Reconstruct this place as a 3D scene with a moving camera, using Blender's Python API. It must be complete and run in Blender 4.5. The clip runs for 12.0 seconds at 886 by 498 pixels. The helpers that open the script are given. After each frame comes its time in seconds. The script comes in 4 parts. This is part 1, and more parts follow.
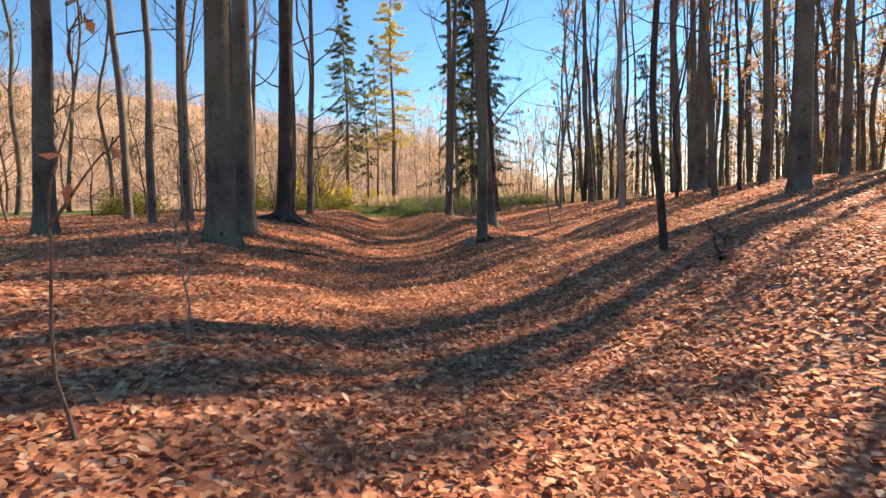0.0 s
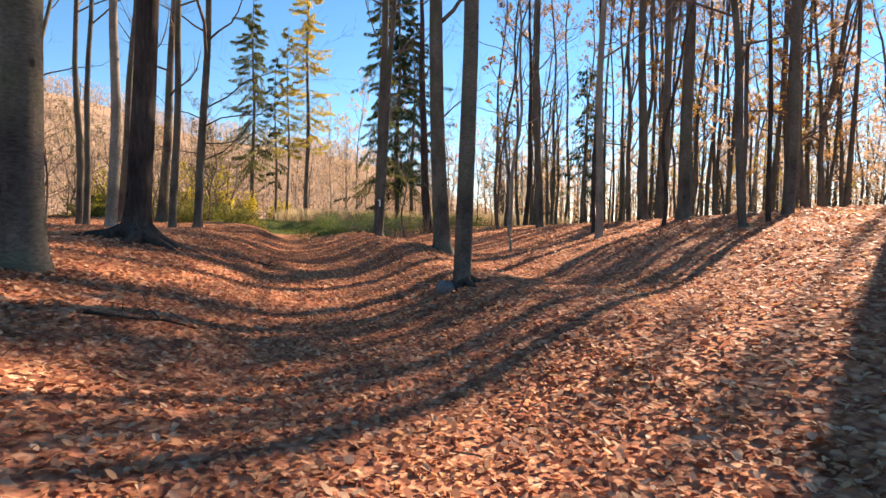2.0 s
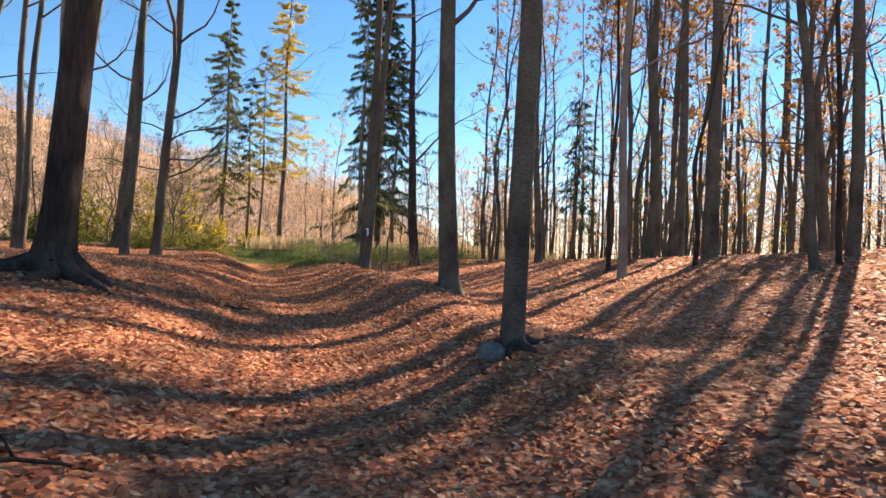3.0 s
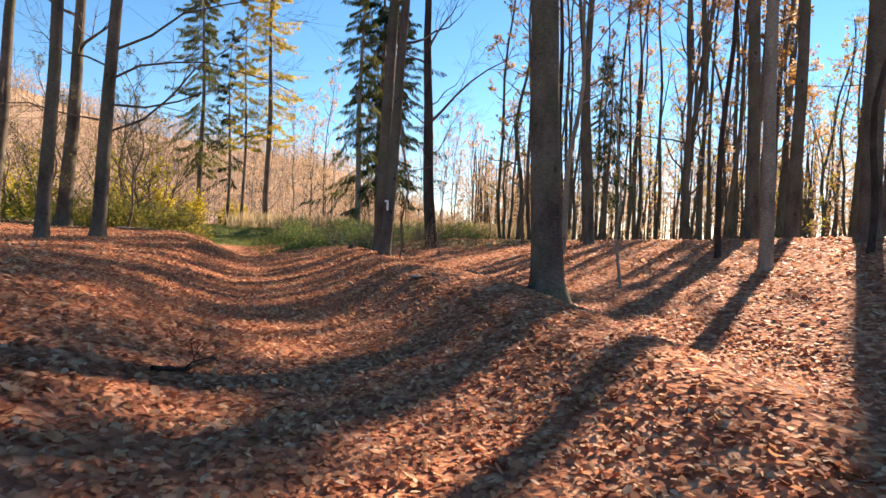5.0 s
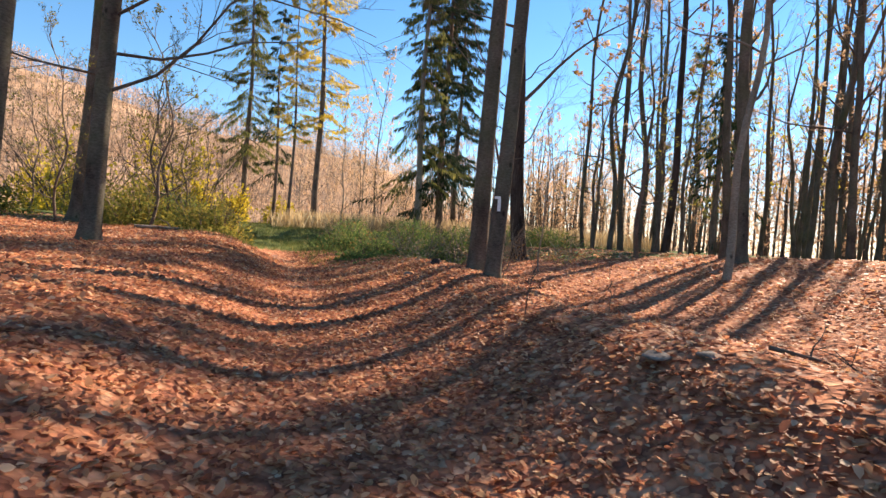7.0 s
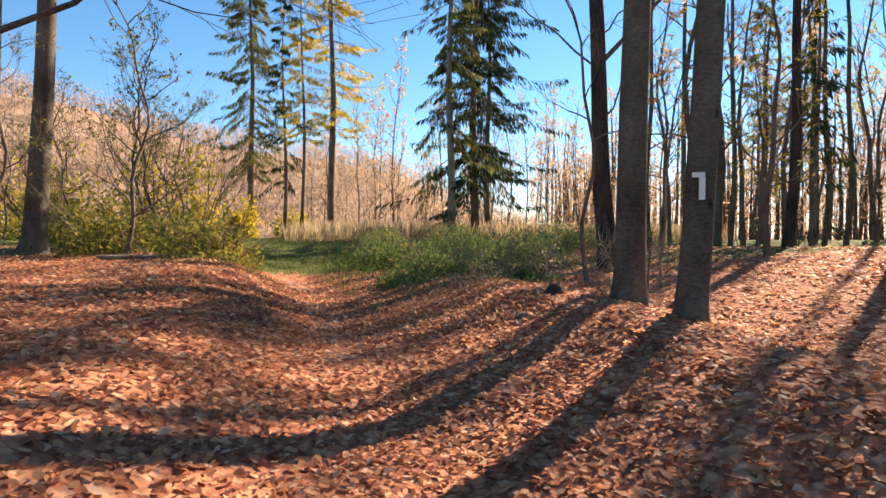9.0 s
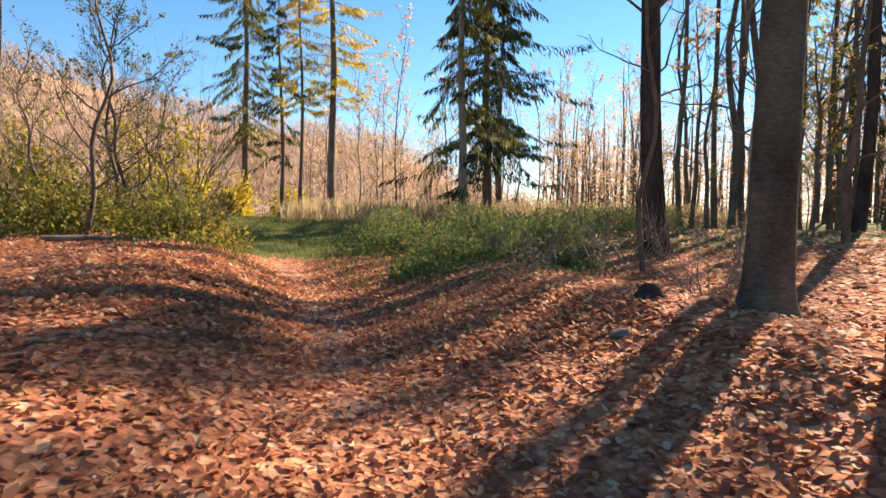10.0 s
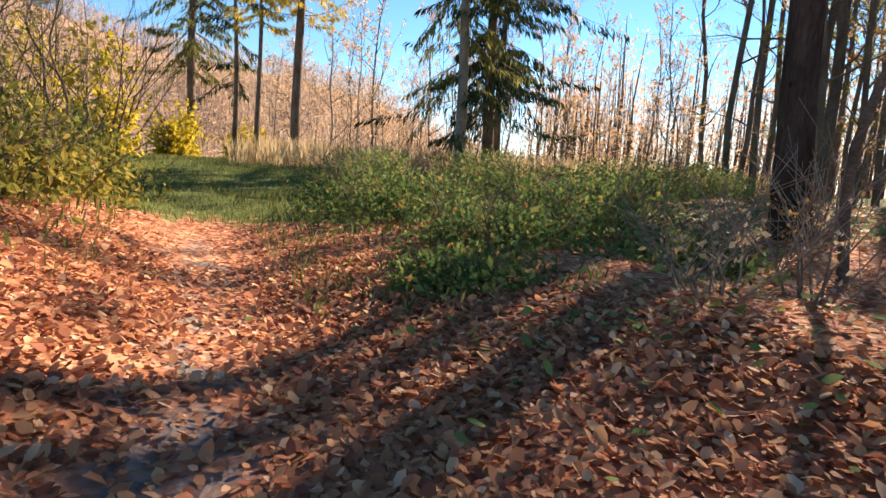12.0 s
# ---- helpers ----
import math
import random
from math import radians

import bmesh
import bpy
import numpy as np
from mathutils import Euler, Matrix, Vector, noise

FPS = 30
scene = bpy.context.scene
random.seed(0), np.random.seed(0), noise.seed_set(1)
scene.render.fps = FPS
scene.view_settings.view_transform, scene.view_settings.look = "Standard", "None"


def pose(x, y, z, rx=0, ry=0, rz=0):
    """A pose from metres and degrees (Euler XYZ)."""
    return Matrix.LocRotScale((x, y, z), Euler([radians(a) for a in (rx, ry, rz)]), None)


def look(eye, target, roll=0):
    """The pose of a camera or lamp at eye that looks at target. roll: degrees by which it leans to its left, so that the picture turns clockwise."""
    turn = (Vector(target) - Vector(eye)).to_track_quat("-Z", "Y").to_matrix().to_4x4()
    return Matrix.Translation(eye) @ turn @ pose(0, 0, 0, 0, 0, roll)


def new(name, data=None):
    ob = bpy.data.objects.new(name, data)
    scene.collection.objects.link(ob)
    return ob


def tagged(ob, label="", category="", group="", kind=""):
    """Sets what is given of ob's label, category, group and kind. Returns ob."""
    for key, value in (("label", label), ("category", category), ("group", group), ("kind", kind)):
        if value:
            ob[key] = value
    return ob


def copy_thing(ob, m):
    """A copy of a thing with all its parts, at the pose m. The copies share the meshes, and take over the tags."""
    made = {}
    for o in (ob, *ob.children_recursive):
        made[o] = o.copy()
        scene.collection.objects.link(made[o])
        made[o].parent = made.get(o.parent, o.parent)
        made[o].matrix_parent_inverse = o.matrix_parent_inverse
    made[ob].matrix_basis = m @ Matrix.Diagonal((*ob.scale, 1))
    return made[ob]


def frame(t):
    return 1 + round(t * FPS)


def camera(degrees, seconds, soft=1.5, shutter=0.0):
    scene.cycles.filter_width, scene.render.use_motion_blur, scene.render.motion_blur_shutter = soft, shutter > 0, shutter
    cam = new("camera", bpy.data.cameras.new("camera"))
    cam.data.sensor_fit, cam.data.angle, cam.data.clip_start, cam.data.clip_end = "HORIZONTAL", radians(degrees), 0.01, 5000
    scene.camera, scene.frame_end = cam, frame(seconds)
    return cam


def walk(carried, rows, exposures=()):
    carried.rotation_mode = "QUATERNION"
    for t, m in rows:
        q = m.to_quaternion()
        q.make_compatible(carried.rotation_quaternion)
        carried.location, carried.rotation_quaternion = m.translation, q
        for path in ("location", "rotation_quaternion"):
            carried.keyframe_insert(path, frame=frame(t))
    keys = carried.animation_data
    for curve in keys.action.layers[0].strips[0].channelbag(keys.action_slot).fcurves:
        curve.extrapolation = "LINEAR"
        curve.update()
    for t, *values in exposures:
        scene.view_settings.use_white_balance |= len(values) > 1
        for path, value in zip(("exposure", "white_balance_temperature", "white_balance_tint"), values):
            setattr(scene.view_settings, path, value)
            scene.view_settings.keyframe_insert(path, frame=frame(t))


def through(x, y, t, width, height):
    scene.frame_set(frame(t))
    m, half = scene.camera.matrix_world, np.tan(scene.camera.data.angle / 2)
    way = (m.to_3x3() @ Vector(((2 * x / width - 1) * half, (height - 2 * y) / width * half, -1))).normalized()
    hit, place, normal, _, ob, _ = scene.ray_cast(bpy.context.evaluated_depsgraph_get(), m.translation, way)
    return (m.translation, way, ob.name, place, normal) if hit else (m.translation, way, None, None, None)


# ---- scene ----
cam = camera(77.4, 12.0)
PATH = [
    (0, (-0.156, 1.834, 2.553), (-0.129, 3.828, 2.391), -1.16),
    (0.5, (-0.337, 2.980, 2.530), (-0.216, 4.971, 2.381), -2.28),
    (1, (-0.432, 4.124, 2.548), (-0.230, 6.112, 2.453), 0.13),
    (1.5, (-0.622, 5.563, 2.566), (-0.327, 7.539, 2.475), 0.02),
    (2, (-0.817, 6.838, 2.570), (-0.463, 8.805, 2.476), 1.18),
    (2.5, (-0.957, 8.094, 2.583), (-0.510, 10.042, 2.516), 2.67),
    (3, (-1.193, 9.317, 2.615), (-0.742, 11.266, 2.636), 2.46),
    (5, (-1.582, 14.308, 2.652), (-1.080, 16.243, 2.592), 2.34),
    (5.5, (-1.735, 15.469, 2.657), (-1.344, 17.429, 2.592), 0.70),
    (6, (-1.867, 16.655, 2.676), (-1.541, 18.628, 2.622), 2.25),
    (6.5, (-2.027, 17.814, 2.730), (-1.813, 19.802, 2.676), 0.21),
    (7, (-2.043, 19.035, 2.729), (-1.687, 21.003, 2.669), 3.78),
    (7.5, (-2.235, 20.217, 2.777), (-1.955, 22.196, 2.711), 1.65),
    (9.5, (-2.733, 24.500, 2.823), (-2.411, 26.473, 2.770), -0.04),
    (10, (-2.788, 25.556, 2.796), (-2.471, 27.528, 2.670), 0.66),
    (10.5, (-2.752, 26.664, 2.744), (-2.393, 28.619, 2.529), -0.44),
    (11, (-2.769, 27.815, 2.725), (-2.384, 29.766, 2.515), -0.30),
    (11.5, (-2.733, 28.990, 2.666), (-2.302, 30.920, 2.368), 3.57),
    (12, (-2.732, 30.132, 2.679), (-2.304, 32.065, 2.394), 3.58),
]
EXPOSURE = 1.78
walk(cam, [(t, look(e, g, r)) for t, e, g, r in PATH], [(0, EXPOSURE, 6700, 18), (12, EXPOSURE, 6700, 18)])

# ---------------------------------------------------------------- light
SUN_AZ, SUN_EL = 51.0, 28.5        # clockwise from +y, above the horizon
world = bpy.data.worlds.new("sky")
scene.world = world
world.use_nodes = True
wn = world.node_tree.nodes
sky = wn.new("ShaderNodeTexSky")
sky.sky_type, sky.sun_disc = "NISHITA", False
sky.sun_elevation, sky.sun_rotation = radians(SUN_EL), radians(SUN_AZ)
sky.air_density, sky.dust_density, sky.ozone_density = 0.9, 0.0, 3.0
wn["Background"].inputs["Strength"].default_value = 0.064
clear = wn.new("ShaderNodeHueSaturation")      # the deep clear blue of a dry autumn day
clear.inputs["Hue"].default_value, clear.inputs["Saturation"].default_value = 0.49, 1.18
world.node_tree.links.new(sky.outputs[0], clear.inputs["Color"])
world.node_tree.links.new(clear.outputs[0], wn["Background"].inputs["Color"])
sun = new("sun", bpy.data.lights.new("sun", "SUN"))
sun.data.energy, sun.data.angle, sun.data.color = 5.0, radians(0.6), (1.0, 0.82, 0.60)
sd = Vector((math.sin(radians(SUN_AZ)) * math.cos(radians(SUN_EL)), math.cos(radians(SUN_AZ)) * math.cos(radians(SUN_EL)), math.sin(radians(SUN_EL))))
sun.matrix_world = look(sd * 100, (0, 0, 0))

# ---------------------------------------------------------------- materials


def ramp(nt, fac, stops):
    r = nt.nodes.new("ShaderNodeValToRGB")
    el = r.color_ramp.elements
    while len(el) < len(stops):
        el.new(0.5)
    for e, (p, c) in zip(el, stops):
        e.position, e.color = p, (*c, 1)
    nt.links.new(fac, r.inputs[0])
    return r.outputs[0]


def tex(nt, kind, scale, coords, stretch=(1, 1, 1), **more):
    m = nt.nodes.new("ShaderNodeMapping")
    m.inputs["Scale"].default_value = stretch
    nt.links.new(coords, m.inputs[0])
    n = nt.nodes.new(kind)
    n.inputs["Scale"].default_value = scale
    for k, v in more.items():
        if k in n.inputs:
            n.inputs[k].default_value = v
    nt.links.new(m.outputs[0], n.inputs["Vector"])
    return n


def mixc(nt, fac, a, b, mode="MIX"):
    m = nt.nodes.new("ShaderNodeMix")
    m.data_type, m.blend_type = "RGBA", mode
    for sock, v in ((m.inputs["Factor"], fac), (m.inputs[6], a), (m.inputs[7], b)):
        if isinstance(v, (int, float)):
            sock.default_value = v
        elif isinstance(v, tuple):
            sock.default_value = (*v, 1)
        else:
            nt.links.new(v, sock)
    return m.outputs[2]


def base(name, rough=0.9):
    mat = bpy.data.materials.new(name)
    mat.use_nodes = True
    nt = mat.node_tree
    b = nt.nodes["Principled BSDF"]
    b.inputs["Roughness"].default_value = rough
    b.inputs["Specular IOR Level"].default_value = 0.04
    return mat, nt, b


def bump(nt, b, height, strength, dist=0.02):
    n = nt.nodes.new("ShaderNodeBump")
    n.inputs["Strength"].default_value, n.inputs["Distance"].default_value = strength, dist
    nt.links.new(height, n.inputs["Height"])
    nt.links.new(n.outputs[0], b.inputs["Normal"])


def bark(name, dark, light, moss=0.0, ridged=False):
    mat, nt, b = base(name, 0.88)
    co = nt.nodes.new("ShaderNodeTexCoord").outputs["Object"]
    blot = tex(nt, "ShaderNodeTexNoise", 2.2, co, (1, 1, 0.5), Detail=5.0, Roughness=0.6)
    fine = tex(nt, "ShaderNodeTexNoise", 26, co, (1, 1, 0.16) if ridged else (0.7, 0.7, 1.6), Detail=6.0, Roughness=0.7)
    col = ramp(nt, blot.outputs[0], [(0.32, dark), (0.68, light)])
    col = mixc(nt, 0.85, col, ramp(nt, fine.outputs[0], [(0.3, (0.25, 0.24, 0.23)), (0.7, (1, 1, 1))]), "MULTIPLY")
    spots = tex(nt, "ShaderNodeTexVoronoi", 3.4, co, (1, 1, 0.6))
    col = mixc(nt, ramp(nt, spots.outputs["Distance"], [(0.05, (1, 1, 1)), (0.14, (0, 0, 0))]), col, tuple(c * 0.3 for c in dark))
    if moss:
        g = tex(nt, "ShaderNodeTexNoise", 1.3, co, Detail=4.0)
        col = mixc(nt, ramp(nt, g.outputs[0], [(0.45, (0, 0, 0)), (0.75, (moss, moss, moss))]), col, (0.10, 0.13, 0.06))
    nt.links.new(col, b.inputs["Base Color"])
    bump(nt, b, fine.outputs[0], 0.9 if ridged else 0.45, 0.03 if ridged else 0.015)
    return mat


def leafy(name, stops, through=0.35, rough=0.7, sheen=0.04):
    """A thin leaf: colour differs from leaf to leaf, some light passes through."""
    mat, nt, b = base(name, rough)
    b.inputs["Specular IOR Level"].default_value = sheen
    geo = nt.nodes.new("ShaderNodeNewGeometry")
    co = nt.nodes.new("ShaderNodeTexCoord").outputs["Object"]
    col = ramp(nt, geo.outputs["Random Per Island"], stops)
    n = tex(nt, "ShaderNodeTexNoise", 0.7, co, Detail=3.0)
    col = mixc(nt, 0.5, col, ramp(nt, n.outputs[0], [(0.3, (0.6, 0.6, 0.6)), (0.7, (1.0, 1.0, 1.0))]), "MULTIPLY")
    nt.links.new(col, b.inputs["Base Color"])
    tr = nt.nodes.new("ShaderNodeBsdfTranslucent")
    nt.links.new(col, tr.inputs[0])
    mx = nt.nodes.new("ShaderNodeMixShader")
    mx.inputs[0].default_value = through
    nt.links.new(b.outputs[0], mx.inputs[1])
    nt.links.new(tr.outputs[0], mx.inputs[2])
    nt.links.new(mx.outputs[0], nt.nodes["Material Output"].inputs["Surface"])
    return mat


M_BEECH = bark("beech bark", (0.085, 0.070, 0.058), (0.235, 0.20, 0.165), moss=0.5)
M_PALE = bark("pale bark", (0.22, 0.19, 0.15), (0.44, 0.39, 0.32))
M_DARK = bark("dark ridged bark", (0.04, 0.032, 0.028), (0.12, 0.096, 0.082), ridged=True)
M_CONIFER = bark("conifer bark", (0.14, 0.105, 0.085), (0.32, 0.25, 0.20), ridged=True)
M_TWIG = bark("twig bark", (0.11, 0.085, 0.07), (0.27, 0.215, 0.17))
M_DRY = leafy("dry beech leaf", [(0.0, (0.27, 0.105, 0.068)), (0.3, (0.45, 0.195, 0.115)), (0.6, (0.58, 0.285, 0.148)), (0.85, (0.70, 0.415, 0.215)), (1.0, (0.78, 0.575, 0.39))], 0.42, 0.6, 0.10)
M_HANG = leafy("hanging rust leaf", [(0.0, (0.28, 0.12, 0.04)), (0.5, (0.45, 0.24, 0.08)), (1.0, (0.55, 0.36, 0.10))], 0.4)
M_TAN = leafy("tan leaf", [(0.0, (0.48, 0.30, 0.17)), (0.5, (0.64, 0.45, 0.28)), (1.0, (0.74, 0.58, 0.40))], 0.5)
M_YELLOW = leafy("yellow leaf", [(0.0, (0.34, 0.28, 0.03)), (0.5, (0.60, 0.47, 0.04)), (1.0, (0.72, 0.60, 0.10))], 0.45)
M_OLIVE = leafy("olive leaf", [(0.0, (0.10, 0.12, 0.03)), (0.5, (0.22, 0.22, 0.05)), (1.0, (0.42, 0.33, 0.07))], 0.4)
M_BRAMBLE = leafy("bramble leaf", [(0.0, (0.07, 0.12, 0.04)), (0.5, (0.15, 0.23, 0.07)), (0.86, (0.26, 0.33, 0.10)), (0.95, (0.40, 0.32, 0.10)), (1.0, (0.38, 0.16, 0.07))], 0.3, 0.8)
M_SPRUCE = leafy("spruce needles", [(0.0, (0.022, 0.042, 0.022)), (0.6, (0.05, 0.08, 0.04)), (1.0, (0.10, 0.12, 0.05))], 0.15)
# spruce needles again, with sunlight put into the colour: paler and yellower
M_SPRUCE_LIT = leafy("sunlit spruce needles", [(0.0, (0.09, 0.11, 0.035)), (0.6, (0.20, 0.21, 0.06)), (1.0, (0.36, 0.33, 0.10))], 0.4)
M_LARCH = leafy("larch needles", [(0.0, (0.46, 0.37, 0.05)), (0.6, (0.66, 0.52, 0.08)), (1.0, (0.80, 0.64, 0.16))], 0.5)
M_GRASS = leafy("grass blade", [(0.0, (0.06, 0.09, 0.025)), (0.5, (0.13, 0.17, 0.05)), (1.0, (0.30, 0.27, 0.10))], 0.3)
M_STRAW = leafy("dry stalk", [(0.0, (0.38, 0.27, 0.14)), (0.5, (0.56, 0.43, 0.24)), (1.0, (0.68, 0.56, 0.36))], 0.3)
M_WOODS = leafy("far bare woods", [(0.0, (0.34, 0.23, 0.15)), (0.5, (0.56, 0.40, 0.27)), (1.0, (0.70, 0.53, 0.37))], 0.5)


def ground_material():
    mat, nt, b = base("woodland floor", 0.92)
    geo = nt.nodes.new("ShaderNodeNewGeometry")
    pos = geo.outputs["Position"]
    warp = tex(nt, "ShaderNodeTexNoise", 9, pos, Detail=2.0)
    off = nt.nodes.new("ShaderNodeVectorMath")
    off.operation = "MULTIPLY_ADD"
    off.inputs[1].default_value = (0.10, 0.10, 0.10)
    nt.links.new(warp.outputs["Color"], off.inputs[0])
    nt.links.new(pos, off.inputs[2])
    cell = tex(nt, "ShaderNodeTexVoronoi", 15, off.outputs[0], (1, 1, 1))
    sep = nt.nodes.new("ShaderNodeSeparateColor")
    nt.links.new(cell.outputs["Color"], sep.inputs[0])
    leaf = ramp(nt, sep.outputs[0], [(0.0, (0.27, 0.11, 0.07)), (0.35, (0.44, 0.19, 0.11)), (0.7, (0.57, 0.265, 0.145)), (1.0, (0.70, 0.41, 0.25))])
    edge = ramp(nt, cell.outputs["Distance"], [(0.3, (1, 1, 1)), (0.8, (0.5, 0.45, 0.44))])
    leaf = mixc(nt, 0.8, leaf, edge, "MULTIPLY")
    patch = tex(nt, "ShaderNodeTexNoise", 0.55, pos, Detail=5.0, Roughness=0.6)
    leaf = mixc(nt, 0.6, leaf, ramp(nt, patch.outputs[0], [(0.35, (0.74, 0.68, 0.66)), (0.65, (1, 1, 1))]), "MULTIPLY")
    # grassy clearing and the open land beyond it, by the vertex layer "cover"
    att = nt.nodes.new("ShaderNodeVertexColor")
    att.layer_name = "cover"
    cov = nt.nodes.new("ShaderNodeSeparateColor")
    nt.links.new(att.outputs[0], cov.inputs[0])
    gn = tex(nt, "ShaderNodeTexNoise", 14, pos, Detail=6.0, Roughness=0.7)
    grass = ramp(nt, gn.outputs[0], [(0.3, (0.05, 0.07, 0.02)), (0.55, (0.11, 0.14, 0.045)), (0.75, (0.26, 0.22, 0.09))])
    soil = ramp(nt, gn.outputs[0], [(0.3, (0.10, 0.085, 0.078)), (0.7, (0.22, 0.195, 0.185))])
    wn_ = tex(nt, "ShaderNodeTexNoise", 0.09, pos, Detail=8.0, Roughness=0.65)
    wood = ramp(nt, wn_.outputs[0], [(0.3, (0.28, 0.19, 0.13)), (0.55, (0.44, 0.31, 0.21)), (0.75, (0.55, 0.41, 0.28))])
    brk = tex(nt, "ShaderNodeTexNoise", 3.5, pos, Detail=5.0)

    def broken(chan):
        a = nt.nodes.new("ShaderNodeMath")
        a.operation = "ADD"
        nt.links.new(cov.outputs[chan], a.inputs[0])
        nt.links.new(brk.outputs[0], a.inputs[1])
        return ramp(nt, a.outputs[0], [(0.78, (0, 0, 0)), (1.0, (1, 1, 1))])
    col = mixc(nt, broken(0), leaf, grass)
    col = mixc(nt, broken(1), col, soil)
    col = mixc(nt, broken(2), col, wood)
    nt.links.new(col, b.inputs["Base Color"])
    bump(nt, b, cell.outputs["Distance"], 0.8, 0.03)
    return mat


M_GROUND = ground_material()
M_STONE = bark("grey stone", (0.16, 0.15, 0.14), (0.36, 0.34, 0.31))
M_PAINT = base("white trail paint", 0.6)[0]
M_PAINT.node_tree.nodes["Principled BSDF"].inputs["Base Color"].default_value = (0.72, 0.73, 0.74, 1)

# ---------------------------------------------------------------- the lie of the land
# Heights across the sunken track (columns: metres to the right of its middle) at stations along it.
ACROSS = [-9, -5.5, -3.2, -1.5, 0, 1.5, 3, 5, 8, 13]
LAND = {
    0: [1.95, 1.74, 1.58, 1.46, 1.21, 1.08, 1.18, 1.64, 2.38, 3.65],
    6: [1.89, 1.90, 1.79, 1.68, 1.32, 1.26, 1.45, 2.00, 2.52, 3.43],
    10: [1.85, 2.03, 1.99, 1.66, 1.31, 1.32, 1.61, 2.07, 2.55, 3.28],
    14: [2.02, 2.14, 2.23, 1.87, 1.35, 1.36, 1.67, 1.71, 2.44, 3.16],
    18: [2.17, 2.19, 2.30, 2.04, 1.51, 1.46, 1.81, 1.40, 2.23, 3.16],
    22: [2.27, 2.19, 2.25, 2.04, 1.46, 1.48, 2.05, 1.61, 1.97, 3.00],
    26: [2.31, 2.18, 2.18, 2.00, 1.50, 1.58, 1.97, 1.55, 1.81, 2.82],
    30: [2.20, 2.20, 2.18, 2.10, 1.65, 1.77, 2.09, 1.61, 1.96, 2.70],
    35: [2.40, 2.24, 2.30, 2.23, 1.61, 1.77, 1.95, 1.85, 1.97, 2.52],
    41: [2.60, 2.35, 2.35, 1.86, 1.95, 1.88, 1.96, 2.11, 2.18, 2.39],
}
STATIONS = sorted(LAND)
TRACK = [(0, 0), (5, -0.5), (14.5, -1.6), (20, -2.1), (25, -2.6), (30, -2.9), (34, -3.5), (38, -4.4), (45, -6.2), (55, -8.5)]


def lerp(table, v):
    for (a, p), (b, q) in zip(table, table[1:]):
        if v <= b:
            return p + (q - p) * max(0, v - a) / (b - a)
    return table[-1][1]


def smooth(a, b, v):
    t = min(1, max(0, (v - a) / (b - a)))
    return t * t * (3 - 2 * t)


def hermite(xs, cs, q):
    n = len(xs)
    q = min(max(q, xs[0]), xs[-1])
    i = 0
    while i < n - 2 and q > xs[i + 1]:
        i += 1

    def slope(k):
        a, b = max(0, k - 1), min(n - 1, k + 1)
        return (cs[b] - cs[a]) / (xs[b] - xs[a])
    w = xs[i + 1] - xs[i]
    t = (q - xs[i]) / w
    return ((2 * t ** 3 - 3 * t ** 2 + 1) * cs[i] + (t ** 3 - 2 * t ** 2 + t) * w * slope(i)
            + (3 * t ** 2 - 2 * t ** 3) * cs[i + 1] + (t ** 3 - t ** 2) * w * slope(i + 1))


RIDGE = [(-90, 8.0), (-37, 10.6), (-27, 10.4), (-22, 9.8), (-17, 8.6), (-13, 7.6), (-9, 7.3), (-3, 6.9), (4, 5.6), (9, 2.6), (14, 0.6), (25, 0.0), (90, 0.0)]


def height(x, y):
    u = x - lerp(TRACK, y)
    z = hermite(STATIONS, [hermite(ACROSS, LAND[s], u) for s in STATIONS], y)
    if u > 13:
        z -= min(0.05 * (u - 13) ** 1.3, 6) * smooth(0, 6, u - 13)
    if y > 41:
        z += (2.5 - z) * smooth(41, 54, y)
    if y > 58:
        z -= 2.5 * smooth(58, 95, y)
    d = math.hypot(x + 2, y - 12)
    if d > 70 and y > 12:
        az = math.degrees(math.atan2(x + 2, y - 12))
        top = 2.5 + 175 * math.tan(radians(lerp(RIDGE, az)))
        z += (top - z) * smooth(80, 175, d) - 0.05 * max(0, d - 185)
    near = 1 - smooth(25, 60, d)
    if near > 0:
        z += near * (0.035 * noise.noise((x * 0.9, y * 0.9, 3.1)) + 0.018 * noise.noise((x * 2.6, y * 2.6, 7.7)))
    return z


def steps(lo, hi, fine, reach):
    vals, v, s = [], lo, fine
    while v < hi:
        vals.append(v)
        v += fine
    for sign, start in ((-1, lo), (1, hi)):
        v, s = start, fine
        side = []
        while abs(v - start) < reach:
            side.append(v)
            s *= 1.13
            v += sign * s
        vals += side
    return sorted(set(round(v, 4) for v in vals))


def mesh(name, verts, faces, material, flat=False):
    me = bpy.data.meshes.new(name)
    me.from_pydata(verts, [], faces)
    me.materials.append(material)
    if not flat:
        me.polygons.foreach_set("use_smooth", [True] * len(me.polygons))
    me.update()
    return me


def part(name, me, parent, label="", at=(0, 0, 0)):
    ob = new(name, me)
    ob.parent = parent
    ob.location = at
    if label:
        tagged(ob, label)
    return ob


def thing(name, at, label, category, group="", kind="", turn=0):
    ob = new(name)
    ob.empty_display_size = 0.2
    ob.matrix_basis = pose(*at, 0, 0, turn)
    return tagged(ob, label, category, group, kind)


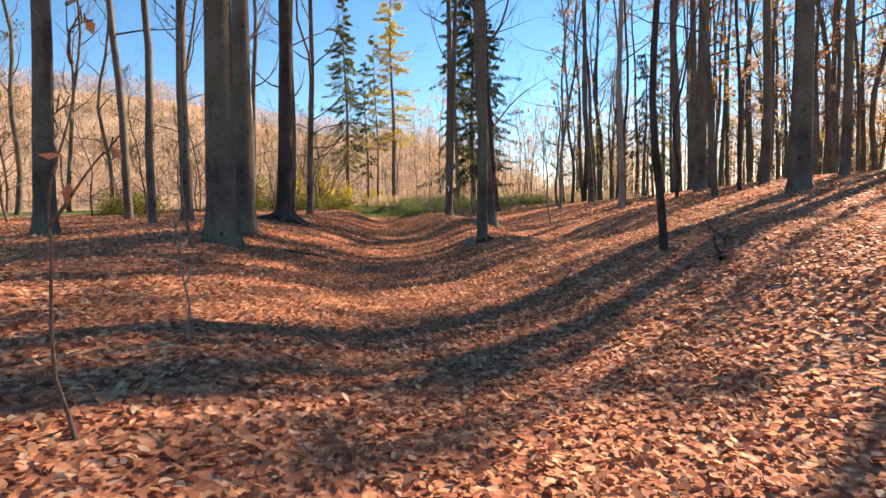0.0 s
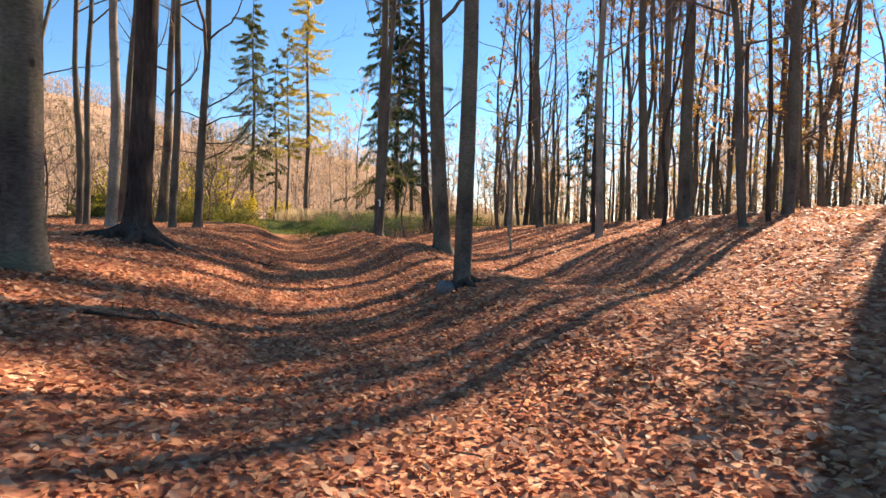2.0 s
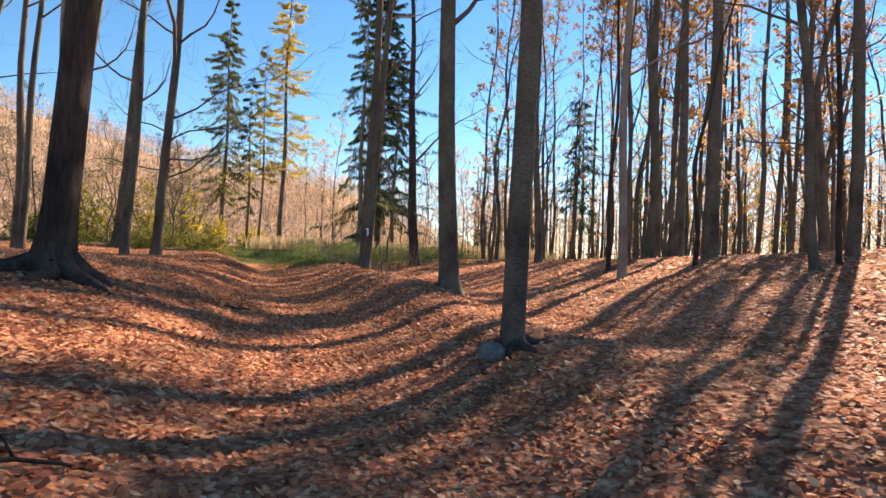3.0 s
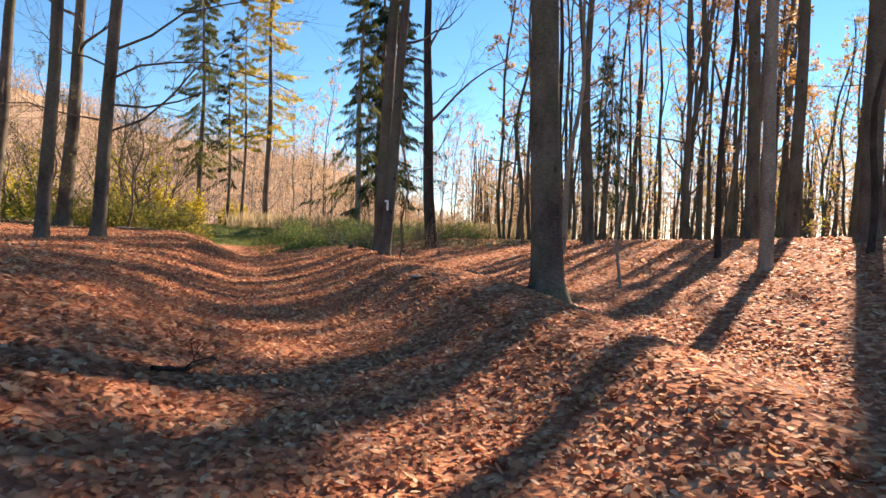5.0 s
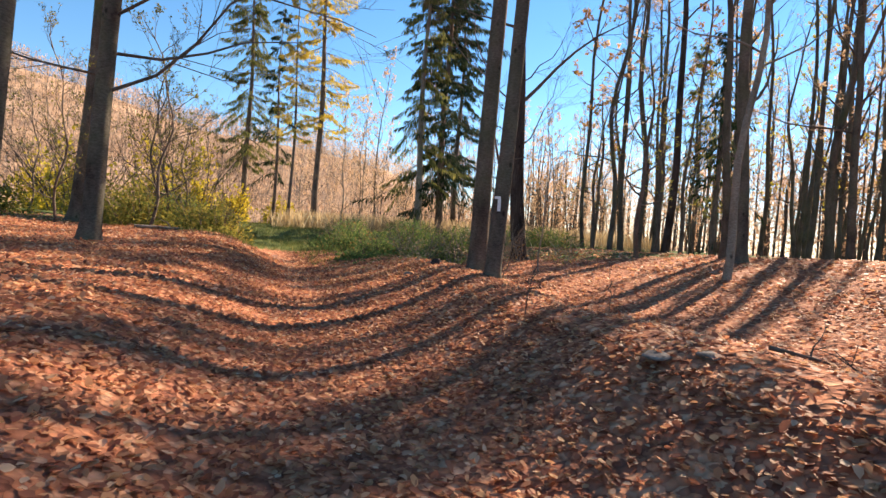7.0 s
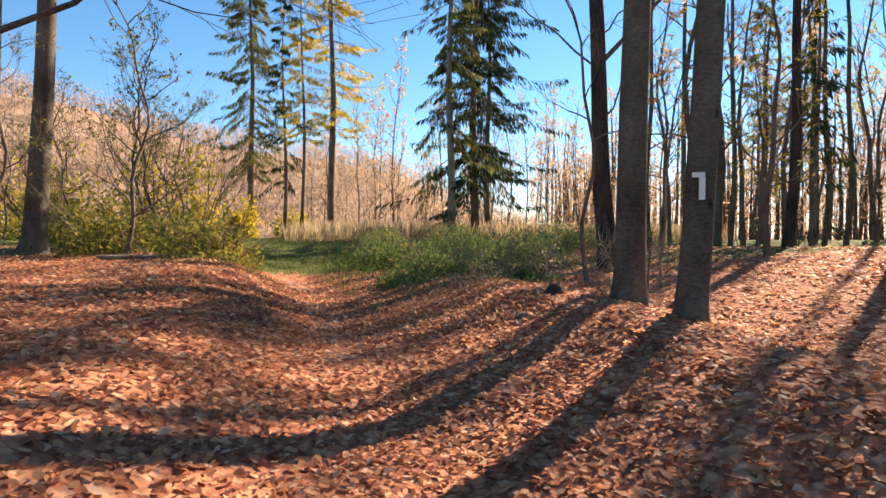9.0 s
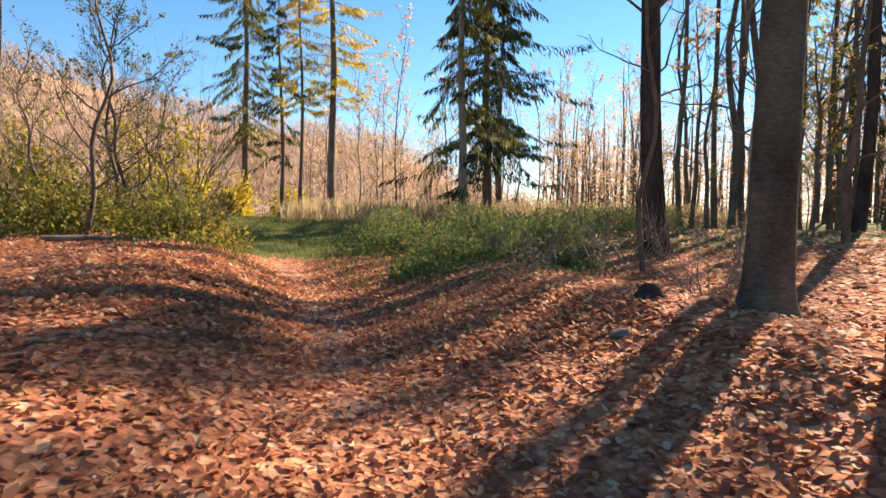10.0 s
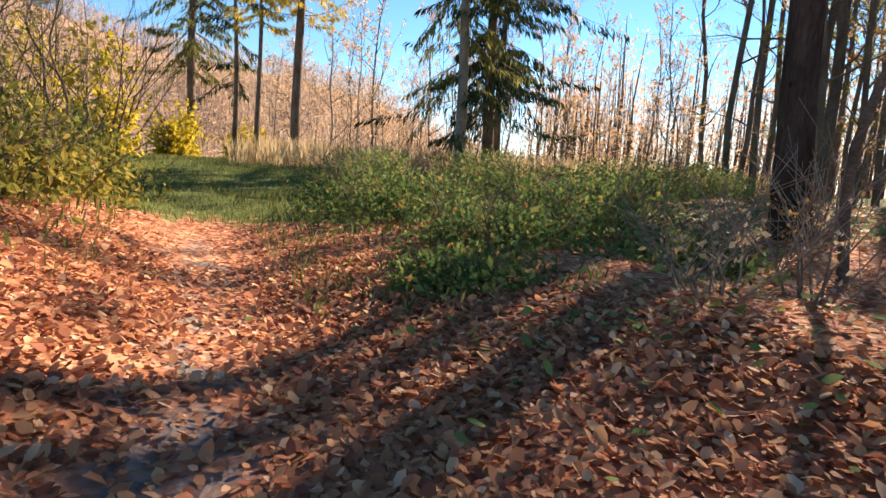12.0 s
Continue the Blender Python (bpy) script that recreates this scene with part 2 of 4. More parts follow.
def build_ground():
    xs, ys = steps(-9, 13, 0.22, 700), steps(0, 44, 0.22, 700)
    verts = [(x, y, height(x, y)) for y in ys for x in xs]
    n = len(xs)
    faces = [(j * n + i, j * n + i + 1, (j + 1) * n + i + 1, (j + 1) * n + i) for j in range(len(ys) - 1) for i in range(n - 1)]
    me = mesh("ground", verts, faces, M_GROUND)
    lay = me.color_attributes.new("cover", "FLOAT_COLOR", "POINT")
    cols = []
    for x, y, z in verts:
        u = x - lerp(TRACK, y)
        d = math.hypot(x + 2, y - 12)
        grass = smooth(36.5, 41, y + 0.25 * abs(u)) * (1 - 0.75 * smooth(62, 75, d))
        soil = 0.28 * math.exp(-(u / 0.55) ** 2) * (smooth(26, 31, y) - smooth(36, 39, y)) + 0.14 * math.exp(-(u / 0.35) ** 2) * (smooth(8, 12, y) - smooth(36, 39, y))
        wood = smooth(70, 100, d)
        cols += [grass, soil, wood, 1]
    lay.data.foreach_set("color", cols)
    tagged(new("ground", me), "woodland floor of brown beech leaves with a sunken track", "ground", kind="structure")


build_ground()

# ---------------------------------------------------------------- growing things


def tube(buf, pts, rads, sides=6, lobes=0.0, cap=True):
    V, F = buf
    start = len(V)
    up = Vector((0.31, 0.17, 0.93))
    n = len(pts)
    side = None
    for i, p in enumerate(pts):
        a = (pts[min(i + 1, n - 1)] - pts[max(i - 1, 0)]).normalized()
        if side is None:
            side = a.cross(up if abs(a.dot(up)) < 0.9 else Vector((1, 0, 0))).normalized()
        else:
            side = (side - a * side.dot(a)).normalized()
        other = a.cross(side)
        for k in range(sides):
            w = 2 * math.pi * k / sides
            r = rads[i]
            if lobes:
                r *= 1 + lobes * math.exp(-i * 0.75) * (0.5 * math.cos(5 * w + 1) + 0.5 * math.cos(3 * w)) + 0.05 * noise.noise((math.cos(w) * 2, math.sin(w) * 2, i * 0.55 + start))
            V.append(p + (side * math.cos(w) + other * math.sin(w)) * r)
    for i in range(n - 1):
        for k in range(sides):
            a, b = start + i * sides + k, start + i * sides + (k + 1) % sides
            F.append((a, b, b + sides, a + sides))
    if cap:
        F.append(tuple(start + (n - 1) * sides + k for k in range(sides)))


def leaf(buf, p, d, w, size, slim=0.55):
    """One leaf of two triangles folded along its midrib; d points to the tip, w to the side."""
    V, F = buf
    i = len(V)
    n = d.cross(w)
    V.extend((p, p + d * size * 0.5 + w * size * slim * 0.5 + n * size * 0.1, p + d * size, p + d * size * 0.5 - w * size * slim * 0.5 + n * size * 0.1))
    F.extend(((i, i + 1, i + 2), (i, i + 2, i + 3)))


def rand_dir(rng):
    while True:
        v = Vector((rng.uniform(-1, 1), rng.uniform(-1, 1), rng.uniform(-1, 1)))
        if 0.05 < v.length < 1:
            return v.normalized()


def sprout(buf, leaves, rng, p, d, length, r, depth, kids, rise=0.25, leafiness=0, lsize=0.07):
    """A branch with its twigs."""
    n = 6 if depth > 1 else (3 if depth == 1 else 1)
    pts, rads, dirs = [p.copy()], [r], [d.copy()]
    for i in range(n):
        d = (d + rand_dir(rng) * (0.34 if depth else 0.28) + Vector((0, 0, rise * 0.3))).normalized()
        p = p + d * length / n
        pts.append(p.copy())
        dirs.append(d.copy())
        rads.append(max(0.0035, r * (1 - 0.88 * (i + 1) / n)))
    tube(buf, pts, rads, 5 if depth > 1 else 3, cap=False)
    if depth:
        for k in range(kids[depth - 1]):
            t = rng.uniform(0.22, 0.97) * n
            i = min(int(t), n - 1)
            q = pts[i].lerp(pts[i + 1], t - i)
            e = (dirs[i] + rand_dir(rng) * 0.85 + Vector((0, 0, 0.15))).normalized()
            sprout(buf, leaves, rng, q, e, length * rng.uniform(0.32, 0.6) * (1.15 - 0.5 * t / n), max(0.003, rads[i] * 0.42), depth - 1, kids, rise, leafiness, lsize)
    if depth == 0 and leafiness:
        for k in range(leafiness):
            if rng.random() < 0.8:
                q = pts[0].lerp(pts[-1], 0.3 + 0.7 * rng.random())
                e = rand_dir(rng)
                leaf(leaves, q, e, e.orthogonal().normalized(), lsize * rng.uniform(0.7, 1.3))


def broadleaf(name, at, d, tall, label, seed=1, lean=(0, 0), bend=0.25, bole=6.5, limbs=13, kids=(5, 6), spread=3.6, fork=0, flare=0.5,
              material=None, leaves=None, leafiness=0, lsize=0.08, group="", own_limbs=(), sides=14, turn=0, category="tree"):
    """A tree: tapered trunk with root flare, optional forks, limbs, twigs and what leaves it has kept."""
    rng = random.Random(seed)
    ob = thing(name, at, label, category, group, turn=turn)
    material = material or M_BEECH
    trunk, crown, fol = ([], []), ([], []), ([], [])
    n = 18
    ph = rng.uniform(0, 6.3)
    hs = [-0.15, 0.0, 0.12, 0.28, 0.5, 0.85] + [0.85 + (tall - 0.85) * ((i + 1) / (n - 6)) ** 1.05 for i in range(n - 6)]

    def axis(h):
        k = max(0, h) / tall
        return Vector((lean[0] * h * (1 - 0.35 * k) + bend * (math.sin(ph + 4.2 * k) * k * 1.5 + 0.22 * math.sin(ph * 3 + 17 * k)), lean[1] * h + bend * math.cos(ph * 1.7 + 3.7 * k) * k * 1.5, h))

    def rad(h):
        return max(0.012 if d > 0.1 else 0.002, d / 2 * (1 - 0.78 * max(0, h) / tall) + d / 2 * flare * math.exp(-max(0, h + 0.05) / (0.55 * max(d, 0.16))))
    tube(trunk, [axis(h) for h in hs], [rad(h) for h in hs], sides, lobes=0.34 * flare / 0.5)
    for k in range(fork):
        h = tall * rng.uniform(0.3, 0.45)
        w = rng.uniform(0, 6.3)
        dirn = Vector((math.cos(w) * 0.5, math.sin(w) * 0.5, 1)).normalized()
        sprout(crown, fol, rng, axis(h), dirn, tall * 0.5, rad(h) * 0.62, 3, (kids[0], kids[1], 7), 0.5, leafiness, lsize)
    for k in range(limbs):
        h = bole + (tall - bole) * ((k + rng.random()) / limbs) ** 0.9 * 0.96
        w = k * 2.4 + rng.uniform(-0.5, 0.5)
        k2 = (h - bole) / (tall - bole)
        dirn = Vector((math.cos(w), math.sin(w), 0.45 + 0.9 * k2)).normalized()
        sprout(crown, fol, rng, axis(h), dirn, spread * (1.05 - 0.55 * k2) * rng.uniform(0.75, 1.25), rad(h) * 0.32 + 0.008, 2, kids, 0.35, leafiness, lsize)
    for h, w, up, long_ in own_limbs:
        dirn = Vector((math.cos(radians(w)), math.sin(radians(w)), up)).normalized()
        sprout(crown, fol, rng, axis(h), dirn, long_, 0.013 + 0.004 * long_, 2, (7, 8), 0.05, leafiness, lsize)
    part("trunk", mesh("trunk", *trunk, material), ob)
    if crown[0]:
        part("crown", mesh("crown", *crown, M_TWIG if material is not M_PALE else material), ob, "bare limbs and twigs")
    if fol[0]:
        part("foliage", mesh("foliage", *fol, leaves or M_HANG, True), ob, "thin autumn foliage")
    return ob


def conifer(name, at, d, tall, label, needles, seed=1, bole=4.0, reach=2.3, droop=0.5, dense=15, lean=(0, 0), group="", gap=0.42, per=5, spray=0.42, material=None, dead=6):
    rng = random.Random(seed)
    ob = thing(name, at, label, "conifer", group)
    trunk, crown, fol = ([], []), ([], []), ([], [])
    n = 16
    hs = [-0.15, 0, 0.2, 0.5] + [0.5 + (tall - 0.5) * (i + 1) / (n - 4) for i in range(n - 4)]

    def axis(h):
        return Vector((lean[0] * h + 0.08 * math.sin(h * 0.5 + seed), lean[1] * h, h))
    tube(trunk, [axis(h) for h in hs], [max(0.012, d / 2 * (1 - 0.92 * max(0, h) / tall) + d * 0.22 * math.exp(-max(0, h) / 0.25)) for h in hs], 12, lobes=0.2)
    for k in range(dead):
        h, w = rng.uniform(0.8, bole), rng.uniform(0, 6.3)
        sprout(crown, fol, rng, axis(h), Vector((math.cos(w), math.sin(w), -0.1)).normalized(), rng.uniform(0.5, 1.6), 0.014, 1, (4,), -0.2)
    h = bole
    while h < tall - 0.3:
        t = (h - bole) / (tall - bole)
        for k in range(per):
            w = rng.uniform(0, 6.3)
            thick = noise.noise((math.cos(w) * 1.1 + seed * 5, math.sin(w) * 1.1, h * 0.55))
            if thick < -0.12 or (t < 0.3 and rng.random() < 0.3):
                continue
            long_ = (reach * (1 - t) ** 0.6 * rng.uniform(0.35, 1.2) + 0.25) * (0.75 + 0.9 * max(0, thick))
            p, dd = axis(h), Vector((math.cos(w), math.sin(w), 0.30 - droop * (1 - 0.7 * t) * rng.uniform(0.6, 1.2))).normalized()
            pts = [p]
            for i in range(4):
                dd = (dd + Vector((0, 0, -0.16 * droop + 0.22 * (i > 1))) + rand_dir(rng) * 0.2).normalized()
                pts.append(pts[-1] + dd * long_ / 4)
            tube(crown, pts, [0.024, 0.018, 0.013, 0.008, 0.004], 3, cap=False)
            across = Vector((-math.sin(w), math.cos(w), 0))
            for i in range(dense):
                s = (0.15 + 0.85 * ((i + rng.random()) / dense) ** 0.8) * 3.999
                j = int(s)
                side = rng.uniform(-1, 1) * 0.16 * long_ * (1.25 - s / 4)
                q = pts[j].lerp(pts[j + 1], s - j) + across * side + Vector((0, 0, -abs(side) * 0.5 * droop))
                e = (Vector((rng.uniform(-0.6, 0.6), rng.uniform(-0.6, 0.6), -0.7 - droop * rng.random())) + dd * 0.6 + across * side).normalized()
                leaf(fol, q, e, rand_dir(rng).cross(e).normalized(), spray * rng.uniform(0.4, 1.35), rng.uniform(0.08, 0.2))
        h += gap * rng.uniform(0.5, 1.4)
    part("trunk", mesh("trunk", *trunk, material or M_CONIFER), ob)
    part("crown", mesh("crown", *crown, M_TWIG), ob, "thin drooping branches")
    part("foliage", mesh("foliage", *fol, needles, True), ob, "hanging sprays of needles")
    return ob


def bush(name, at, size, label, leaves, seed=1, count=1500, lsize=0.06, stems=12, wood=None, group="", category="bush", top=1.0, shell=0.45, slim=0.6):
    """A bush: arching stems and a loose crown of leaves with gaps and an uneven outline."""
    rng = random.Random(seed)
    ob = thing(name, at, label, category, group)
    fol = ([], [])
    a, b, c = size
    for k in range(stems):
        w, r = rng.uniform(0, 6.3), rng.uniform(0.1, 0.7)
        p = Vector((math.cos(w) * a * r * 0.6, math.sin(w) * b * r * 0.6, -0.05))
        p.z += height(at[0] + p.x, at[1] + p.y) - at[2]
        st = ([], [])
        sprout(st, ([], []), rng, p, Vector((math.cos(w) * 0.5, math.sin(w) * 0.5, 1)).normalized(), c * rng.uniform(0.8, 1.35), 0.006 + 0.006 * c, 1, (5,), -0.1)
        part("stem", mesh("stem", *st, wood or M_TWIG), ob)
    made = 0
    while made < count:
        v = rand_dir(rng) * (rng.random() ** shell)
        v.z = abs(v.z)
        lump = 0.72 + 0.5 * noise.noise((v.x * 2.3 + seed, v.y * 2.3, v.z * 2.3))
        if noise.noise((v.x * 5 + seed * 3, v.y * 5, v.z * 5)) < -0.12:
            continue
        p = Vector((v.x * a * lump, v.y * b * lump, 0))
        p.z = height(at[0] + p.x, at[1] + p.y) - at[2] + 0.02 + v.z * c * lump * top
        e = (rand_dir(rng) + v * 0.5 + Vector((0, 0, -0.1))).normalized()
        leaf(fol, p, e, rand_dir(rng).cross(e).normalized(), lsize * rng.uniform(0.6, 1.4), slim)
        made += 1
    part("foliage", mesh("foliage", *fol, leaves, True), ob)
    return ob


def on(x, y, dz=0.0):
    return (x, y, height(x, y) + dz)


# ---------------------------------------------------------------- trees along the track
LBL = "grey-brown beech trunk with bare crown rooted in leaf litter"
TRUNKS = [  # x, y, diameter, height, lean to +x, bend, bole, material, label
    (-3.80, 11.4, 0.50, 22, 0.02, 0.1, 7.5, M_BEECH, "thick mossy beech with bare crown on the track's bank"),
    (-3.9, 12.85, 0.38, 21, 0.015, 0.1, 8, M_BEECH, "second beech stem standing close behind a thicker one"),
    (-4.15, 16.65, 0.38, 22, 0.04, 0.12, 8, M_DARK, "dark beech with wide spreading roots on the bank"),
    (1.0, 15.1, 0.27, 19, 0.0, 0.1, 7, M_BEECH, "slim grey beech on the low ridge beside the track"),
    (2.98, 9.42, 0.115, 9, -0.05, 0.15, 5, M_DARK, "thin dark crooked young tree in the leaf litter"),
    (7.85, 13.95, 0.42, 22, 0.01, 0.1, 8, M_BEECH, "sturdy beech standing on the leaf-covered slope"),
    (1.77, 21.4, 0.44, 21, -0.05, 0.08, 5.5, M_BEECH, "smooth grey beech on the ridge between two hollows"),
    (0.52, 28.3, 0.29, 19, 0.06, 0.08, 4.2, M_BEECH, "grey beech with a white painted trail mark"),
    (0.55, 29.6, 0.36, 21, 0.02, 0.08, 6.5, M_BEECH, "straight smooth beech beside the marked tree"),
    (-6.53, 26.95, 0.26, 18, 0.045, 0.15, 7, M_BEECH, "slightly leaning beech at the clearing's edge"),
    (-10.2, 38.0, 0.50, 20, 0.07, 0.1, 6, M_BEECH, "stout leaning beech behind bare shrubs"),
    (7.0, 22.95, 0.25, 18, -0.035, 0.2, 5, M_PALE, "pale forked beech on the sunlit slope"),
    (7.85, 25.25, 0.14, 14, -0.01, 0.25, 6, M_DARK, "thin dark curved stem on the slope"),
    (11.35, 27.85, 0.40, 20, -0.04, 0.15, 5, M_BEECH, "forked beech on the crest of the slope"),
    (8.1, 17.95, 0.18, 16, -0.06, 0.35, 5.5, M_BEECH, "slender S-curved beech stem on the slope"),
    (8.95, 18.2, 0.115, 14, -0.02, 0.2, 6, M_DARK, "thin dark young beech on the slope"),
    (10.05, 18.9, 0.27, 19, -0.005, 0.15, 6, M_BEECH, "forked grey beech near the slope's crest"),
    (10.9, 16.7, 0.24, 18, 0.02, 0.2, 6, M_BEECH, "slim beech near the slope's crest"),
    (8.9, 22.4, 0.13, 9, 0.02, 0.4, 7, M_DARK, "thin leaning broken-topped young tree"),
    (11.35, 26.5, 0.34, 20, -0.015, 0.12, 6, M_BEECH, LBL),
    (10.3, 23.6, 0.42, 20, 0.02, 0.2, 6, M_BEECH, "beech on the slope casting a long shadow"),
    (9.0, 33.7, 0.24, 17, -0.02, 0.3, 5, M_BEECH, LBL),
    (8.5, 32.25, 0.34, 18, -0.06, 0.2, 4, M_BEECH, "many-forked beech with a broad bare crown"),
    (6.1, 29.7, 0.18, 12, 0.04, 0.35, 4, M_PALE, "pale slender stem at the hollow's edge"),
    (14.2, 34.5, 0.27, 18, 0.02, 0.3, 5, M_BEECH, "forked beech on the crest of the slope"),
    (9.5, 37.4, 0.3, 17, 0.02, 0.2, 7, M_DARK, "dark stem at the wood's edge"),
    (-8.3, 13.6, 0.42, 20, 0.04, 0.2, 7, M_BEECH, LBL),
    (-10.6, 14.8, 0.28, 16, -0.07, 0.2, 6, M_PALE, "pale leaning beech on the level ground"),
    (-10.6, 21, 0.28, 18, -0.02, 0.2, 6, M_BEECH, LBL),
    (-7.2, 17.6, 0.32, 19, 0.02, 0.2, 6, M_BEECH, LBL),
    (-7.6, 16.6, 0.22, 17, 0.03, 0.3, 6, M_BEECH, LBL),
    (-8.5, 27.2, 0.36, 19, 0.02, 0.2, 7, M_PALE, "pale straight beech on level ground"),
    (-9.8, 28.4, 0.22, 17, 0.0, 0.2, 7, M_BEECH, LBL),
    (-10.9, 30.5, 0.26, 18, 0.0, 0.2, 7, M_BEECH, LBL),
    (-10.8, 34.4, 0.38, 19, 0.05, 0.2, 7, M_BEECH, LBL),
    (2.05, 34.4, 0.10, 7, -0.05, 0.4, 2.2, M_TWIG, "thin young tree beside brambles"),
]
for k, (x, y, d, tall, lean, bend, bole, mat, label) in enumerate(TRUNKS):
    big = d > 0.16
    lace = k in (14, 17, 24)      # low, finely branched crowns
    sparse = k in (11, 12, 13, 18, 19, 20, 21, 22, 25)        # few limbs left
    broadleaf("beech_tree" if mat is not M_TWIG else "young_tree", on(x, y, -0.03), d, tall, label, seed=20 + k, lean=(lean, 0), bend=bend, bole=bole * (0.62 if lace else 1), limbs=4 if sparse else (15 if lace else (11 if big else 7)),
              kids=(4, 5) if big else (3, 4), spread=3.4 if big else 1.6, fork=1 if k in (16, 24) else 0, flare=1.0 if k == 2 else (0.55 if d > 0.3 else 0.3), material=mat, turn=0, group="beech trees")


def roots(tree, reach, thick, bearings, seed):
    """Surface roots that run out over the bank from the foot of a tree."""
    rg = random.Random(seed)
    x, y, z = tree.location
    for w in bearings:
        buf, a, pts, rads = ([], []), radians(w), [], []
        for i in range(8):
            r = 0.06 + reach * rg.uniform(0.95, 1.05) * i / 7
            a += rg.uniform(-0.14, 0.14)
            px, py = r * math.cos(a), r * math.sin(a)
            pts.append(Vector((px, py, height(x + px, y + py) - z + thick * (1.9 * math.exp(-i * 0.8) + 0.25 - 0.09 * i))))
            rads.append(thick * (1.25 - i / 7))
        tube(buf, pts, rads, 8)
        part("root", mesh("root", *buf, M_DARK), tree)


for o in [o for o in scene.objects if o.get("label", "") == "dark beech with wide spreading roots on the bank"]:
    roots(o, 0.95, 0.12, (5, -35, -80, -130, 175, 130, 60), 61)
for o in [o for o in scene.objects if o.get("label", "").startswith(("thick mossy beech", "smooth grey beech on the ridge", "slim grey beech"))]:
    roots(o, 0.42, 0.06, (-10, -70, -120, 190, 80), 62)
# the leaning beech whose low limbs reach over the track
broadleaf("beech_tree", on(-6.42, 29.6, -0.03), 0.33, 19, "leaning beech with long low bare limbs over the track", seed=91, lean=(0.055, 0), bend=0.1, bole=6, fork=1, group="beech trees",
          own_limbs=[(2.6, -8, 0.35, 5.5), (3.3, 25, 0.2, 5.0), (3.9, -30, 0.3, 5.0), (4.6, 10, 0.25, 6.0), (2.9, 190, 0.3, 3.5), (4.2, 160, 0.4, 4.0)])
# the oak with a forked arm
broadleaf("oak_tree", on(3.75, 36.75, -0.03), 0.50, 17, "dark rough-barked oak with a crooked arm", seed=77, lean=(-0.085, 0), bend=0.15, bole=4.5, flare=0.5, material=M_DARK, kids=(4, 5), spread=4.0, limbs=9,
          own_limbs=[(3.7, 5, 0.75, 4.2), (5.0, 170, 0.5, 4.5), (5.8, 20, 0.8, 4.0)], category="tree")
# yellow-leaved understorey
for k, (x, y, tall, mat) in enumerate([(7.3, 35.6, 7, M_OLIVE), (9.4, 43.2, 7, M_OLIVE), (12.5, 41, 9, M_YELLOW), (10.8, 40.2, 6, M_YELLOW), (13.5, 44.5, 11, M_OLIVE), (11.0, 46.5, 9, M_YELLOW), (15.5, 48.0, 12, M_OLIVE)]):
    broadleaf("young_tree", on(x, y), 0.05 + 0.017 * tall, tall, "young tree with thin olive and yellow leaves", seed=140 + k, bole=1.6, limbs=12, kids=(4, 4), spread=tall * 0.2, flare=0.2, bend=0.2,
              material=M_TWIG, leaves=mat, leafiness=4, lsize=0.10, group="understorey trees")
# white trail mark on the marked beech
marked = next(o for o in scene.objects if o.get("label", "").startswith("grey beech with a white"))


def trail_mark():
    vs, fs = [], []
    for x0, x1, z0, z1 in ((-0.065, 0.045, 0.07, 0.115), (-0.005, 0.05, -0.14, 0.07)):
        i = len(vs)
        for z in (z0, z1):
            for s in range(5):
                x = x0 + (x1 - x0) * s / 4
                vs.append(Vector((x, -math.sqrt(0.148 ** 2 - x * x), z)))
        fs += [(i + s, i + s + 1, i + s + 6, i + s + 5) for s in range(4)]
    ob = part("trail_mark", mesh("trail_mark", vs, fs, M_PAINT), marked, "white painted mark", (0.06, 0.0, 1.30))
    ob.rotation_euler = (0, 0, radians(-30))


trail_mark()

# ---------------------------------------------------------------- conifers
conifer("spruce_tree", on(-8.84, 58.6), 0.42, 21, "tall thin spruce with a bare lower trunk", M_SPRUCE_LIT, 3, bole=4.2, reach=3.0, droop=0.75, dense=75, gap=0.38, per=6, spray=0.32)
conifer("larch_tree", on(-3.9, 54.5), 0.42, 23, "tall larch with golden needles in the clearing", M_LARCH, 4, bole=6.0, reach=2.9, droop=0.45, dense=75, gap=0.36, per=6, spray=0.3)
conifer("larch_tree", on(-5.4, 54.0), 0.22, 16, "slim larch with few golden needles", M_LARCH, 5, bole=5.5, reach=1.6, droop=0.5, dense=40, gap=0.5, per=5, spray=0.3)
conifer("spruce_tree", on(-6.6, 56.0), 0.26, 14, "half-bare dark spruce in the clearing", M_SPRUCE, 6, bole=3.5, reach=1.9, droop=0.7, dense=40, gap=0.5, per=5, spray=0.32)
conifer("spruce_tree", on(1.8, 49.3), 0.42, 20, "spruce with hanging dark needle sprays", M_SPRUCE_LIT, 7, bole=3.6, reach=2.8, droop=0.85, dense=75, gap=0.44, per=5, spray=0.32, material=M_PALE)
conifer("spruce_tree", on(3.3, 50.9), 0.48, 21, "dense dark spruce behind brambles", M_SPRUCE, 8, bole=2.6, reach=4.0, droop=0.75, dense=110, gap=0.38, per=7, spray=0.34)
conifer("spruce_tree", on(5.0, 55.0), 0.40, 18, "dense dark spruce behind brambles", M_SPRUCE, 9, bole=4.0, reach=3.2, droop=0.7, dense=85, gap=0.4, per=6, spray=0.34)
conifer("spruce_tree", on(15.5, 43.0), 0.32, 12, "dark spruce between bare beeches", M_SPRUCE, 10, bole=1.2, reach=2.2, droop=0.5, dense=16, gap=0.4)
conifer("spruce_tree", on(20.5, 52.0), 0.34, 14, "sunlit spruce between bare beeches", M_SPRUCE_LIT, 12, bole=3.0, reach=2.4, droop=0.4, dense=16, gap=0.45)
